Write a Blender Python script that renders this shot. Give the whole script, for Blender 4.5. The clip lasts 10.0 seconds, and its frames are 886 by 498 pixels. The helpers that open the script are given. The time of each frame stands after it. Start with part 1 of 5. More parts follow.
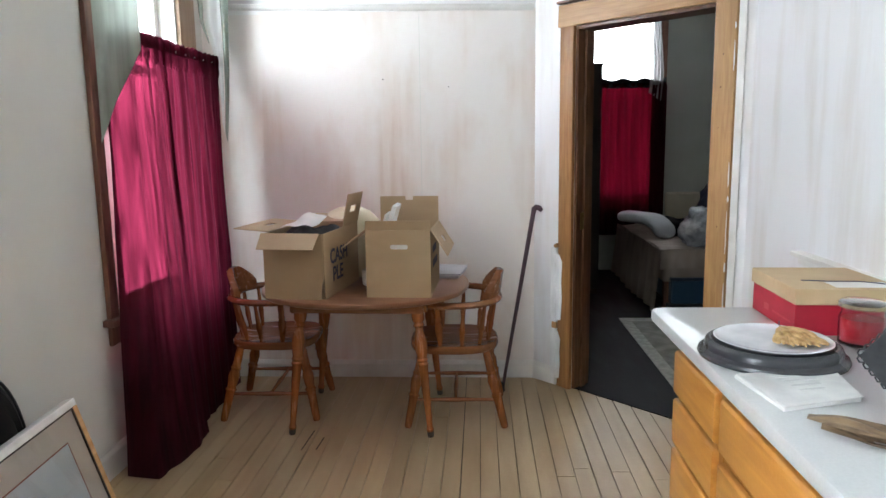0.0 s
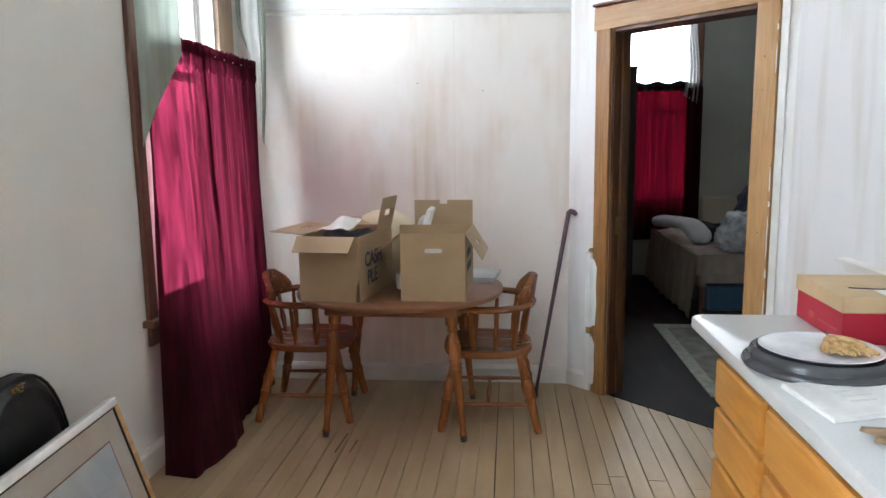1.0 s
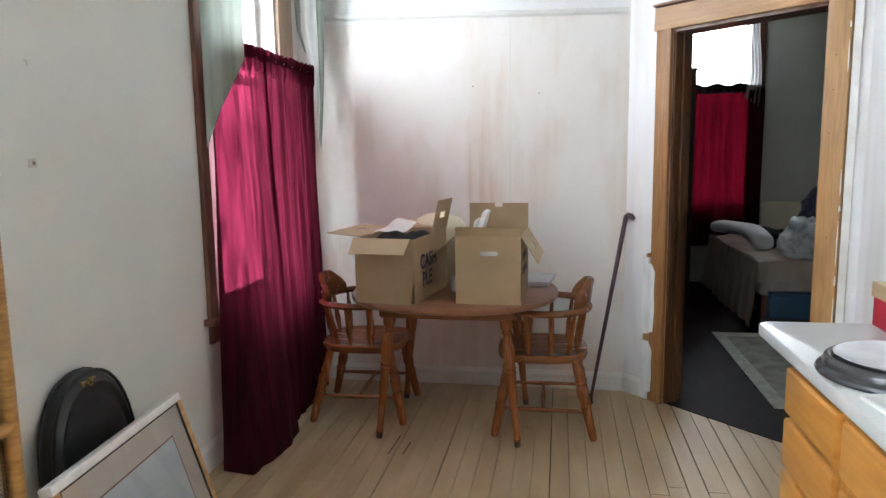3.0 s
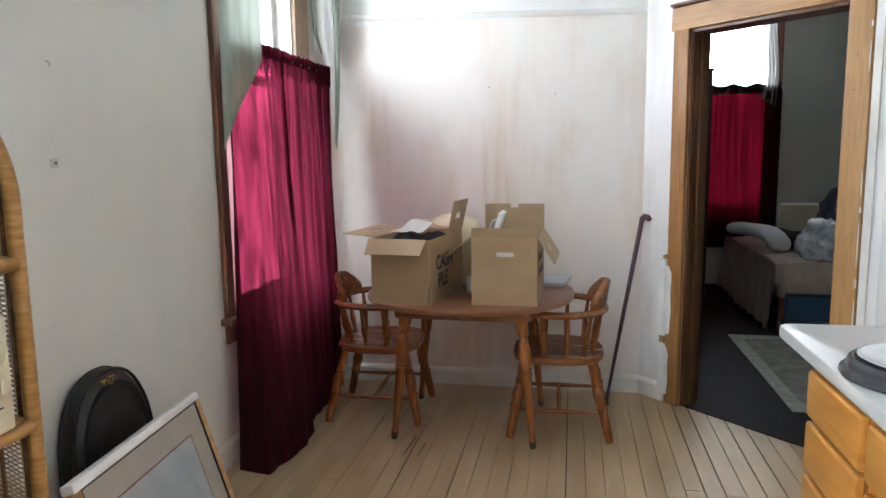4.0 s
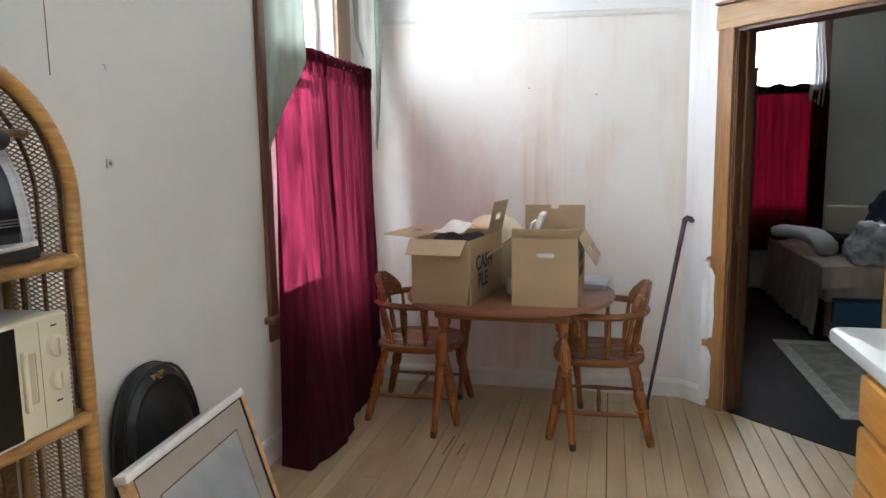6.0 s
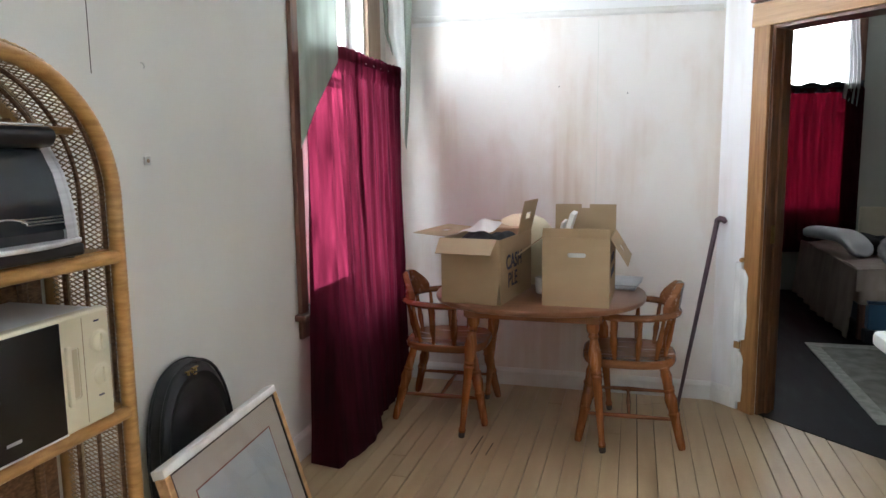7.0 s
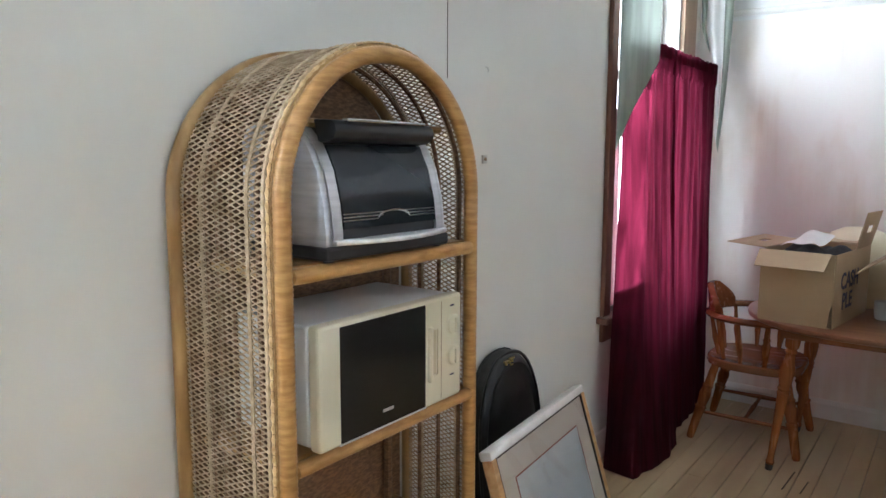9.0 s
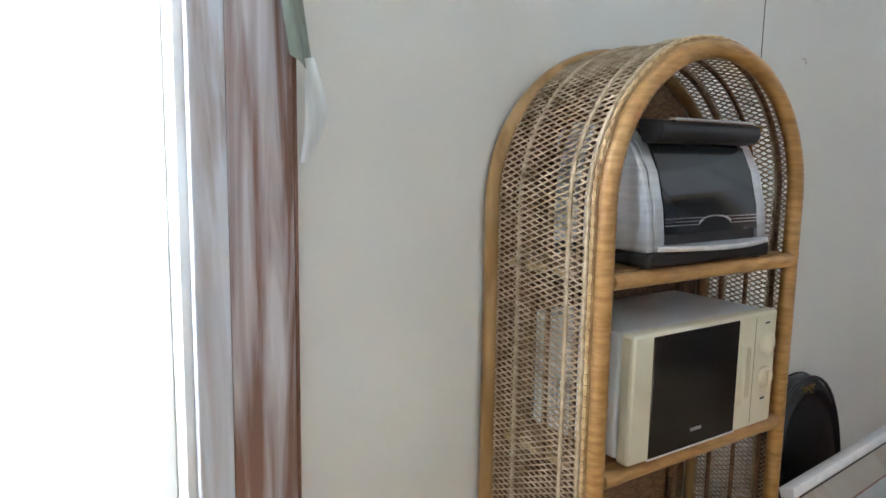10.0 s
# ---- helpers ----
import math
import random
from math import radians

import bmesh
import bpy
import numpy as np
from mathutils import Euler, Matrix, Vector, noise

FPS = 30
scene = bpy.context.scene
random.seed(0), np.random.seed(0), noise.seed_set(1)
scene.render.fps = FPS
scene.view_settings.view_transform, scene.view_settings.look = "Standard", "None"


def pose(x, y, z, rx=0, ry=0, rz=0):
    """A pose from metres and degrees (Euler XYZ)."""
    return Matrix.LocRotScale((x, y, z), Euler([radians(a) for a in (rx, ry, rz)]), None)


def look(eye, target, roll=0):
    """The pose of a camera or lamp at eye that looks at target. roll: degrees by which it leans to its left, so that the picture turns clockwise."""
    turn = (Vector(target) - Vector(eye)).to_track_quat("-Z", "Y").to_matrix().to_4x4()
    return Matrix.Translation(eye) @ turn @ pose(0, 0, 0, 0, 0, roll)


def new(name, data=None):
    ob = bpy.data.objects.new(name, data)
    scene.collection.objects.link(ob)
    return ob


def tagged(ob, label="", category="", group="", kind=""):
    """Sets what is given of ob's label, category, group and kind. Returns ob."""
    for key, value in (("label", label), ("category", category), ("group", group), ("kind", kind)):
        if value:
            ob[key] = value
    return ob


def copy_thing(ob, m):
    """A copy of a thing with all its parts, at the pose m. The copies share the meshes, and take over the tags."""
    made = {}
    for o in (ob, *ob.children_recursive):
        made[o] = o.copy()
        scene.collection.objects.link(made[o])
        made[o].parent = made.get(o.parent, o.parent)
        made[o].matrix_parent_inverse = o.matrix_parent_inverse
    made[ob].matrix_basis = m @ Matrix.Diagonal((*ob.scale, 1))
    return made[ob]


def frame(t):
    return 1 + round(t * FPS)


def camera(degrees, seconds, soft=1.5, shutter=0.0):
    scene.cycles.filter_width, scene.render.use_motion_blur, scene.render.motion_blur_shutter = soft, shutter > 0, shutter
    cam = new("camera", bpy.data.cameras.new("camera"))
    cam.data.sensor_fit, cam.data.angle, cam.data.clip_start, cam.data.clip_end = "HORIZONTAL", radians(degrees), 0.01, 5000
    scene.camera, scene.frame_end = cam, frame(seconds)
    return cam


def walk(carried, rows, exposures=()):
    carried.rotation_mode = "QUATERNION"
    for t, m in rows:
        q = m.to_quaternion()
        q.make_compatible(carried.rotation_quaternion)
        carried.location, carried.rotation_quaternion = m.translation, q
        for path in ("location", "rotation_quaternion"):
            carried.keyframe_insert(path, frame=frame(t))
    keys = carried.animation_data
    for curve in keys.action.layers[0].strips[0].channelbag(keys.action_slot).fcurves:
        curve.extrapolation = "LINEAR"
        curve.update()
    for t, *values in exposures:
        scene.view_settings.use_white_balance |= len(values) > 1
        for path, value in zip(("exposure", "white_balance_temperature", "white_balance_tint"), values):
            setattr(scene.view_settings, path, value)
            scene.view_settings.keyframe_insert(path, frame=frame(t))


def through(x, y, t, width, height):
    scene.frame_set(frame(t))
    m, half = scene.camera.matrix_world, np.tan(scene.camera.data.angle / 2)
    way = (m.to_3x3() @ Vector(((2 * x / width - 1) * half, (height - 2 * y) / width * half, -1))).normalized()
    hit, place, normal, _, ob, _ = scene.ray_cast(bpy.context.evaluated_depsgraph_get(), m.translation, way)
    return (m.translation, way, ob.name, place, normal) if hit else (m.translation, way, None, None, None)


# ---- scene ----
cam = camera(65.3, 10.0)
PATH = [
    (0, (0.375, 0.394, 1.468), (0.266, 2.368, 1.165), -0.8),
    (0.5, (0.358, 0.396, 1.465), (0.212, 2.369, 1.169), -0.8),
    (1, (0.349, 0.399, 1.47), (0.156, 2.368, 1.178), -0.8),
    (1.5, (0.326, 0.402, 1.467), (0.084, 2.367, 1.181), -0.8),
    (2, (0.323, 0.399, 1.468), (0.039, 2.358, 1.185), -0.9),
    (2.5, (0.324, 0.405, 1.463), (0.01, 2.36, 1.184), -0.9),
    (4, (0.299, 0.404, 1.456), (-0.069, 2.35, 1.184), -0.8),
    (4.5, (0.298, 0.396, 1.461), (-0.096, 2.338, 1.191), -0.9),
    (5, (0.29, 0.393, 1.458), (-0.135, 2.329, 1.188), -0.8),
    (5.5, (0.283, 0.389, 1.451), (-0.171, 2.318, 1.186), -0.9),
    (7, (0.237, 0.387, 1.448), (-0.292, 2.298, 1.182), -0.7),
    (7.5, (0.187, 0.394, 1.439), (-0.435, 2.276, 1.179), -0.8),
    (8, (0.153, 0.388, 1.435), (-0.614, 2.218, 1.18), -0.5),
    (8.5, (0.101, 0.355, 1.44), (-0.859, 2.091, 1.186), -0.2),
    (9, (0.046, 0.311, 1.441), (-1.15, 1.894, 1.186), 0.2),
    (9.5, (-0.032, 0.256, 1.443), (-1.468, 1.624, 1.186), 0.5),
    (10, (-0.099, 0.208, 1.445), (-1.744, 1.313, 1.178), 0.9),
]
walk(cam, [(t, look(eye, target, roll)) for t, eye, target, roll in PATH], ((0, 1.20, 6400, 10), (5.5, 1.24, 6430, 10), (7, 1.19, 6380, 10), (8.5, 1.20, 6150, 9), (10, 1.10, 6030, 9)))

# ---- world and light ----
LW, FW, RW, BW, CEIL = -1.295, 4.618, 1.622, -3.0, 2.95   # left, far, right and back wall faces, ceiling
KX, KY = 0.703, 4.618                                   # corner where the angled door wall begins
world = bpy.data.worlds.new("world")
scene.world = world
world.use_nodes = True
wn = world.node_tree
sky = wn.nodes.new("ShaderNodeTexSky")
sky.sky_type, sky.sun_disc = "NISHITA", False
sky.sun_elevation, sky.sun_rotation = radians(40), radians(120)
wn.links.new(sky.outputs["Color"], wn.nodes["Background"].inputs["Color"])
wn.nodes["Background"].inputs["Strength"].default_value = 0.1

sun = new("sun", bpy.data.lights.new("sun", "SUN"))
sun.data.energy, sun.data.angle, sun.data.color = 0.8, radians(12), (1.0, 0.96, 0.9)
sun.matrix_world = look((6, -6, 8), (0, 2, 0))


def window_light(name, eye, target, w, h, power, color=(0.83, 0.93, 1.0)):
    ob = new(name, bpy.data.lights.new(name, "AREA"))
    ob.data.shape, ob.data.size, ob.data.size_y = "RECTANGLE", w, h
    ob.data.energy, ob.data.color = power, color
    ob.matrix_world = look(eye, target)
    return ob


# daylight in the window openings: dining window, near window, bedroom window
window_light("sky_light_dining", (LW - 0.50, 3.64, 2.20), (LW + 0.9, 3.84, 1.15), 1.3, 1.9, 56)
window_light("sky_light_near", (LW - 0.16, 0.03, 2.00), (LW + 1, 0.10, 1.80), 0.9, 0.92, 235)
window_light("sky_light_bedroom", (1.92, 8.55, 1.85), (1.92, 7.0, 1.85), 0.9, 2.1, 20)

# ---- materials ----


def mat(name, color, rough=0.6, metal=0.0, spec=0.5):
    m = bpy.data.materials.new(name)
    m.use_nodes = True
    b = m.node_tree.nodes["Principled BSDF"]
    b.inputs["Base Color"].default_value = (*color, 1)
    b.inputs["Roughness"].default_value, b.inputs["Metallic"].default_value = rough, metal
    b.inputs["Specular IOR Level"].default_value = spec
    return m


def vary(m, low, high, scale=(4, 4, 4), detail=6, lo=0.35, hi=0.65, bump=0.0, fine=60.0, rough=None, distort=0.0, per_object=0.0):
    """Two-scale colour variation between two colours with a fine bump, in object space."""
    t = m.node_tree
    n, l = t.nodes, t.links
    b = n["Principled BSDF"]
    tc, mp = n.new("ShaderNodeTexCoord"), n.new("ShaderNodeMapping")
    mp.inputs["Scale"].default_value = scale
    l.new(tc.outputs["Object"], mp.inputs["Vector"])
    n1 = n.new("ShaderNodeTexNoise")
    n1.inputs["Scale"].default_value, n1.inputs["Detail"].default_value, n1.inputs["Distortion"].default_value = 1.0, detail, distort
    l.new(mp.outputs["Vector"], n1.inputs["Vector"])
    r = n.new("ShaderNodeValToRGB")
    r.color_ramp.elements[0].position, r.color_ramp.elements[1].position = lo, hi
    r.color_ramp.elements[0].color, r.color_ramp.elements[1].color = (*low, 1), (*high, 1)
    l.new(n1.outputs["Fac"], r.inputs["Fac"])
    out = r.outputs["Color"]
    if per_object:
        oi, mr, hs = n.new("ShaderNodeObjectInfo"), n.new("ShaderNodeMapRange"), n.new("ShaderNodeHueSaturation")
        mr.inputs["To Min"].default_value, mr.inputs["To Max"].default_value = 1 - per_object, 1 + per_object
        l.new(oi.outputs["Random"], mr.inputs["Value"])
        l.new(mr.outputs["Result"], hs.inputs["Value"])
        l.new(out, hs.inputs["Color"])
        out = hs.outputs["Color"]
    l.new(out, b.inputs["Base Color"])
    n2 = n.new("ShaderNodeTexNoise")
    n2.inputs["Scale"].default_value, n2.inputs["Detail"].default_value = fine, 4
    l.new(tc.outputs["Object"], n2.inputs["Vector"])
    if bump:
        bp = n.new("ShaderNodeBump")
        bp.inputs["Strength"].default_value, bp.inputs["Distance"].default_value = bump, 0.004
        l.new(n2.outputs["Fac"], bp.inputs["Height"])
        l.new(bp.outputs["Normal"], b.inputs["Normal"])
    if rough:
        rr = n.new("ShaderNodeMapRange")
        rr.inputs["To Min"].default_value, rr.inputs["To Max"].default_value = rough
        l.new(n1.outputs["Fac"], rr.inputs["Value"])
        l.new(rr.outputs["Result"], b.inputs["Roughness"])
    return m


def wood(name, dark, light, along="z", rough=0.4, stretch=14.0, base=3.0, bump=0.15, per_object=0.0):
    sc = [base * stretch, base * stretch, base * stretch]
    sc["xyz".index(along)] = base
    return vary(mat(name, light, rough), dark, light, sc, 7, 0.3, 0.7, bump, 90, (rough - 0.03, rough + 0.04), 0.6, per_object)


def washed_panel(name):
    """White-washed wood panelling: streaky vertical grain under uneven thin white paint."""
    m = mat(name, (0.7, 0.66, 0.6), 0.45)
    t = m.node_tree
    n, l = t.nodes, t.links
    b, tc = n["Principled BSDF"], n.new("ShaderNodeTexCoord")

    def layer(sx, sz, detail, lo, hi, c0, c1):
        mp, nz, r = n.new("ShaderNodeMapping"), n.new("ShaderNodeTexNoise"), n.new("ShaderNodeValToRGB")
        mp.inputs["Scale"].default_value = (sx, sx, sz)
        nz.inputs["Scale"].default_value, nz.inputs["Detail"].default_value = 1, detail
        r.color_ramp.elements[0].position, r.color_ramp.elements[1].position = lo, hi
        r.color_ramp.elements[0].color, r.color_ramp.elements[1].color = (*c0, 1), (*c1, 1)
        l.new(tc.outputs["Object"], mp.inputs["Vector"])
        l.new(mp.outputs["Vector"], nz.inputs["Vector"])
        l.new(nz.outputs["Fac"], r.inputs["Fac"])
        return r.outputs["Color"], nz

    grain, gn = layer(20, 1.1, 7, 0.28, 0.72, (0.64, 0.52, 0.43), (0.79, 0.73, 0.67))
    cover, cn = layer(3.2, 1.5, 8, 0.34, 0.56, (0, 0, 0), (1, 1, 1))
    mx = n.new("ShaderNodeMix")
    mx.data_type = "RGBA"
    l.new(cover, mx.inputs["Factor"])
    l.new(grain, mx.inputs["A"])
    mx.inputs["B"].default_value = (0.80, 0.765, 0.73, 1)
    l.new(mx.outputs["Result"], b.inputs["Base Color"])
    bp = n.new("ShaderNodeBump")
    bp.inputs["Strength"].default_value, bp.inputs["Distance"].default_value = 0.12, 0.003
    l.new(gn.outputs["Fac"], bp.inputs["Height"])
    l.new(bp.outputs["Normal"], b.inputs["Normal"])
    return m


def cloth(name, color, through, mixed, sheer=0.0, weave=900.0):
    """Woven cloth: partly diffuse, partly scattering light through, and see-through between its threads."""
    m = bpy.data.materials.new(name)
    m.use_nodes = True
    t = m.node_tree
    n, l = t.nodes, t.links
    b = n["Principled BSDF"]
    b.inputs["Roughness"].default_value, b.inputs["Specular IOR Level"].default_value = 0.85, 0.08
    tc, nz, r = n.new("ShaderNodeTexCoord"), n.new("ShaderNodeTexNoise"), n.new("ShaderNodeValToRGB")
    mp = n.new("ShaderNodeMapping")
    mp.inputs["Scale"].default_value = (24, 24, 1.8)
    nz.inputs["Scale"].default_value, nz.inputs["Detail"].default_value, nz.inputs["Distortion"].default_value = 1.0, 6, 0.35
    l.new(tc.outputs["Object"], mp.inputs["Vector"])
    l.new(mp.outputs["Vector"], nz.inputs["Vector"])
    # upright streaks: uneven cloth, and fold highlights put into the see-through colour
    r.color_ramp.elements[0].position, r.color_ramp.elements[1].position = 0.34, 0.68
    r.color_ramp.elements[0].color = (*[c * 0.38 for c in through], 1)
    r.color_ramp.elements[1].color = (*[min(1, c * 1.75) for c in through], 1)
    l.new(nz.outputs["Fac"], r.inputs["Fac"])
    b.inputs["Base Color"].default_value = (*color, 1)
    tr, mx = n.new("ShaderNodeBsdfTranslucent"), n.new("ShaderNodeMixShader")
    sh, m2 = n.new("ShaderNodeBsdfTransparent"), n.new("ShaderNodeMixShader")
    l.new(r.outputs["Color"], tr.inputs["Color"])
    l.new(r.outputs["Color"], sh.inputs["Color"])
    mx.inputs["Fac"].default_value, m2.inputs["Fac"].default_value = mixed, sheer
    l.new(b.outputs["BSDF"], mx.inputs[1])
    l.new(tr.outputs["BSDF"], mx.inputs[2])
    l.new(mx.outputs["Shader"], m2.inputs[1])
    l.new(sh.outputs["BSDF"], m2.inputs[2])
    l.new(m2.outputs["Shader"], n["Material Output"].inputs["Surface"])
    wv, bp = n.new("ShaderNodeTexNoise"), n.new("ShaderNodeBump")
    wv.inputs["Scale"].default_value = weave
    l.new(tc.outputs["Object"], wv.inputs["Vector"])
    bp.inputs["Strength"].default_value, bp.inputs["Distance"].default_value = 0.2, 0.001
    l.new(wv.outputs["Fac"], bp.inputs["Height"])
    l.new(bp.outputs["Normal"], b.inputs["Normal"])
    return m


def glass(name, color=(1, 1, 1), rough=0.0, ior=1.45):
    m = mat(name, color, rough)
    b = m.node_tree.nodes["Principled BSDF"]
    b.inputs["Transmission Weight"].default_value, b.inputs["IOR"].default_value = 1.0, ior
    return m


M_WALL = vary(mat("wall_paint", (0.6, 0.59, 0.55), 0.7), (0.665, 0.655, 0.605), (0.725, 0.72, 0.672), (1.2, 1.2, 1.2), 6, bump=0.06, fine=140)
M_UPPER = vary(mat("upper_wall_paint", (0.8, 0.8, 0.78), 0.5), (0.76, 0.765, 0.75), (0.82, 0.82, 0.81), (1.5, 1.5, 1.5), bump=0.05, fine=120)
M_PANEL = washed_panel("washed_panelling")
M_PANEL_R = vary(mat("whitened_panelling", (0.74, 0.74, 0.75), 0.45), (0.66, 0.63, 0.60), (0.77, 0.77, 0.78), (9, 9, 1.1), 7, 0.28, 0.52, 0.08, 90)
M_WHITE = vary(mat("white_trim_paint", (0.75, 0.74, 0.71), 0.4), (0.66, 0.64, 0.60), (0.78, 0.775, 0.75), (5, 5, 5), bump=0.08, fine=70)
M_FLOOR = vary(mat("beige_floor_paint", (0.42, 0.33, 0.23), 0.38), (0.375, 0.262, 0.145), (0.465, 0.345, 0.205), (9, 1.6, 9), 8, bump=0.14, fine=55, rough=(0.32, 0.55), per_object=0.045)
M_GAP = mat("board_gap", (0.05, 0.035, 0.025), 0.9)
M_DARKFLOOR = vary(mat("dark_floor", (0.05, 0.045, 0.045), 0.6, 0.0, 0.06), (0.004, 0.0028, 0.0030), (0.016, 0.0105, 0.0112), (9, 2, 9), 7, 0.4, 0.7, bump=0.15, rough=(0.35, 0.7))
M_OAK = wood("door_casing_oak", (0.33, 0.17, 0.062), (0.45, 0.255, 0.10), "z", 0.42, 14, 5)
M_OAK_H = wood("door_header_oak", (0.33, 0.17, 0.062), (0.45, 0.255, 0.10), "x", 0.42, 14, 5)
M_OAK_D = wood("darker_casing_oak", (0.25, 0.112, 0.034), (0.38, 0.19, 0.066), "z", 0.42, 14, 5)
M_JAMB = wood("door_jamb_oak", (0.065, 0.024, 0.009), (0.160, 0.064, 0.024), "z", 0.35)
M_CASING = wood("window_casing_stain", (0.10, 0.04, 0.025), (0.22, 0.10, 0.06), "z", 0.4)
M_WORN = vary(mat("worn_casing_paint", (0.35, 0.27, 0.23), 0.4), (0.36, 0.29, 0.27), (0.66, 0.69, 0.75), (12, 12, 1.5), 9, 0.36, 0.62, 0.2, 60, distort=1.3)
M_TANCASE = wood("weathered_tan_casing", (0.27, 0.175, 0.105), (0.42, 0.30, 0.20), "z", 0.45, 16, 4)
M_CEIL = vary(mat("ceiling_paint", (0.78, 0.78, 0.76), 0.8), (0.75, 0.75, 0.73), (0.80, 0.80, 0.78), (2, 2, 2), bump=0.08)
M_BEDWALL = vary(mat("bedroom_wall_paint", (0.33, 0.34, 0.31), 0.7), (0.42, 0.43, 0.39), (0.49, 0.50, 0.46), (1.5, 1.5, 1.5), bump=0.05)
M_CURTAIN = cloth("wine_curtain_cloth", (0.020, 0.0022, 0.005), (0.60, 0.055, 0.14), 0.055, 0.062)
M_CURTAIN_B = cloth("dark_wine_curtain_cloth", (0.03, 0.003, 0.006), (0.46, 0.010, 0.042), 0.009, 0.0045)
M_GREEN = cloth("sage_valance_cloth", (0.25, 0.285, 0.24), (0.50, 0.56, 0.50), 0.17)
M_PINK = cloth("pale_pink_sheer", (0.55, 0.24, 0.26), (0.70, 0.34, 0.37), 0.10, 0.008)
M_LINING = cloth("white_lining_cloth", (0.78, 0.80, 0.78), (0.8, 0.84, 0.82), 0.35)
M_GLASS = glass("window_glass")

M_SKY = bpy.data.materials.new("overcast_sky")
M_SKY.use_nodes = True
em = M_SKY.node_tree.nodes.new("ShaderNodeEmission")
em.inputs["Color"].default_value, em.inputs["Strength"].default_value = (0.92, 0.96, 1.0, 1), 6.0
M_SKY.node_tree.links.new(em.outputs["Emission"], M_SKY.node_tree.nodes["Material Output"].inputs["Surface"])

# ---- mesh helpers ----


def part(name, bm, material, parent=None, label="", smooth=False):
    me = bpy.data.meshes.new(name)
    bm.normal_update()
    bm.to_mesh(me)
    bm.free()
    me.materials.append(material)
    if smooth:
        me.shade_smooth()
        me.set_sharp_from_angle(angle=radians(40))
    ob = new(name, me)
    if parent:
        ob.parent = parent
    if label:
        ob["label"] = label
    return ob


def thing(name, label, category, m=None, group="", kind=""):
    ob = new(name)
    ob.empty_display_size = 0.1
    if m is not None:
        ob.matrix_world = m
    return tagged(ob, label, category, group, kind)


def box(x0, y0, z0, x1, y1, z1, bevel=0.0, seg=2, bm=None, m=None):
    """A box by its two corners, with rounded edges; added to bm if one is given."""
    b = bmesh.new()
    bmesh.ops.create_cube(b, size=1, matrix=Matrix.Translation(((x0 + x1) / 2, (y0 + y1) / 2, (z0 + z1) / 2)) @ Matrix.Diagonal((abs(x1 - x0), abs(y1 - y0), abs(z1 - z0), 1)))
    if bevel:
        bmesh.ops.bevel(b, geom=b.edges[:], offset=bevel, segments=seg, profile=0.5, affect="EDGES")
    if m is not None:
        bmesh.ops.transform(b, matrix=m, verts=b.verts)
    return join(bm, b)


def join(bm, b):
    if bm is None:
        return b
    me = bpy.data.meshes.new("tmp")
    b.to_mesh(me)
    b.free()
    bm.from_mesh(me)
    bpy.data.meshes.remove(me)
    return bm


def lathe(profile, n=20, m=None, bm=None):
    """A turned shape from (radius, height) pairs."""
    b = bmesh.new()
    rings = []
    for r, z in profile:
        rings.append([b.verts.new((max(r, 1e-4) * math.cos(2 * math.pi * i / n), max(r, 1e-4) * math.sin(2 * math.pi * i / n), z)) for i in range(n)])
    for a, c in zip(rings, rings[1:]):
        for i in range(n):
            b.faces.new((a[i], a[(i + 1) % n], c[(i + 1) % n], c[i]))
    b.faces.new(rings[0][::-1])
    b.faces.new(rings[-1])
    if m is not None:
        bmesh.ops.transform(b, matrix=m, verts=b.verts)
    bmesh.ops.recalc_face_normals(b, faces=b.faces)
    return join(bm, b)


def tube(points, r, n=8, bm=None, flat=1.0, closed=False):
    """A round bar along points; r is a number or one for each point; flat squashes it along its second axis."""
    b = bmesh.new()
    pts = [Vector(p) for p in points]
    rs = [r] * len(pts) if isinstance(r, (int, float)) else list(r)
    rings, side = [], None
    for i, p in enumerate(pts):
        if closed:
            d = (pts[(i + 1) % len(pts)] - pts[i - 1]).normalized()
        else:
            d = (pts[min(i + 1, len(pts) - 1)] - pts[max(i - 1, 0)]).normalized()
        if side is None:
            side = d.orthogonal().normalized() if abs(d.z) > 0.9 else d.cross(Vector((0, 0, 1))).normalized()
        side = (side - d * side.dot(d)).normalized()
        up = side.cross(d)
        rings.append([b.verts.new(p + rs[i] * (side * math.cos(2 * math.pi * k / n) + up * flat * math.sin(2 * math.pi * k / n))) for k in range(n)])
    pairs = list(zip(rings, rings[1:])) + ([(rings[-1], rings[0])] if closed else [])
    for a, c in pairs:
        for k in range(n):
            b.faces.new((a[k], a[(k + 1) % n], c[(k + 1) % n], c[k]))
    if not closed:
        b.faces.new(rings[0][::-1])
        b.faces.new(rings[-1])
    bmesh.ops.recalc_face_normals(b, faces=b.faces)
    return join(bm, b)


def sheet(fn, nu, nv, bm=None):
    """A cloth or panel surface: fn(u, v) for u and v from 0 to 1."""
    b = bmesh.new()
    g = [[b.verts.new(fn(i / nu, j / nv)) for j in range(nv + 1)] for i in range(nu + 1)]
    for i in range(nu):
        for j in range(nv):
            b.faces.new((g[i][j], g[i + 1][j], g[i + 1][j + 1], g[i][j + 1]))
    return join(bm, b)


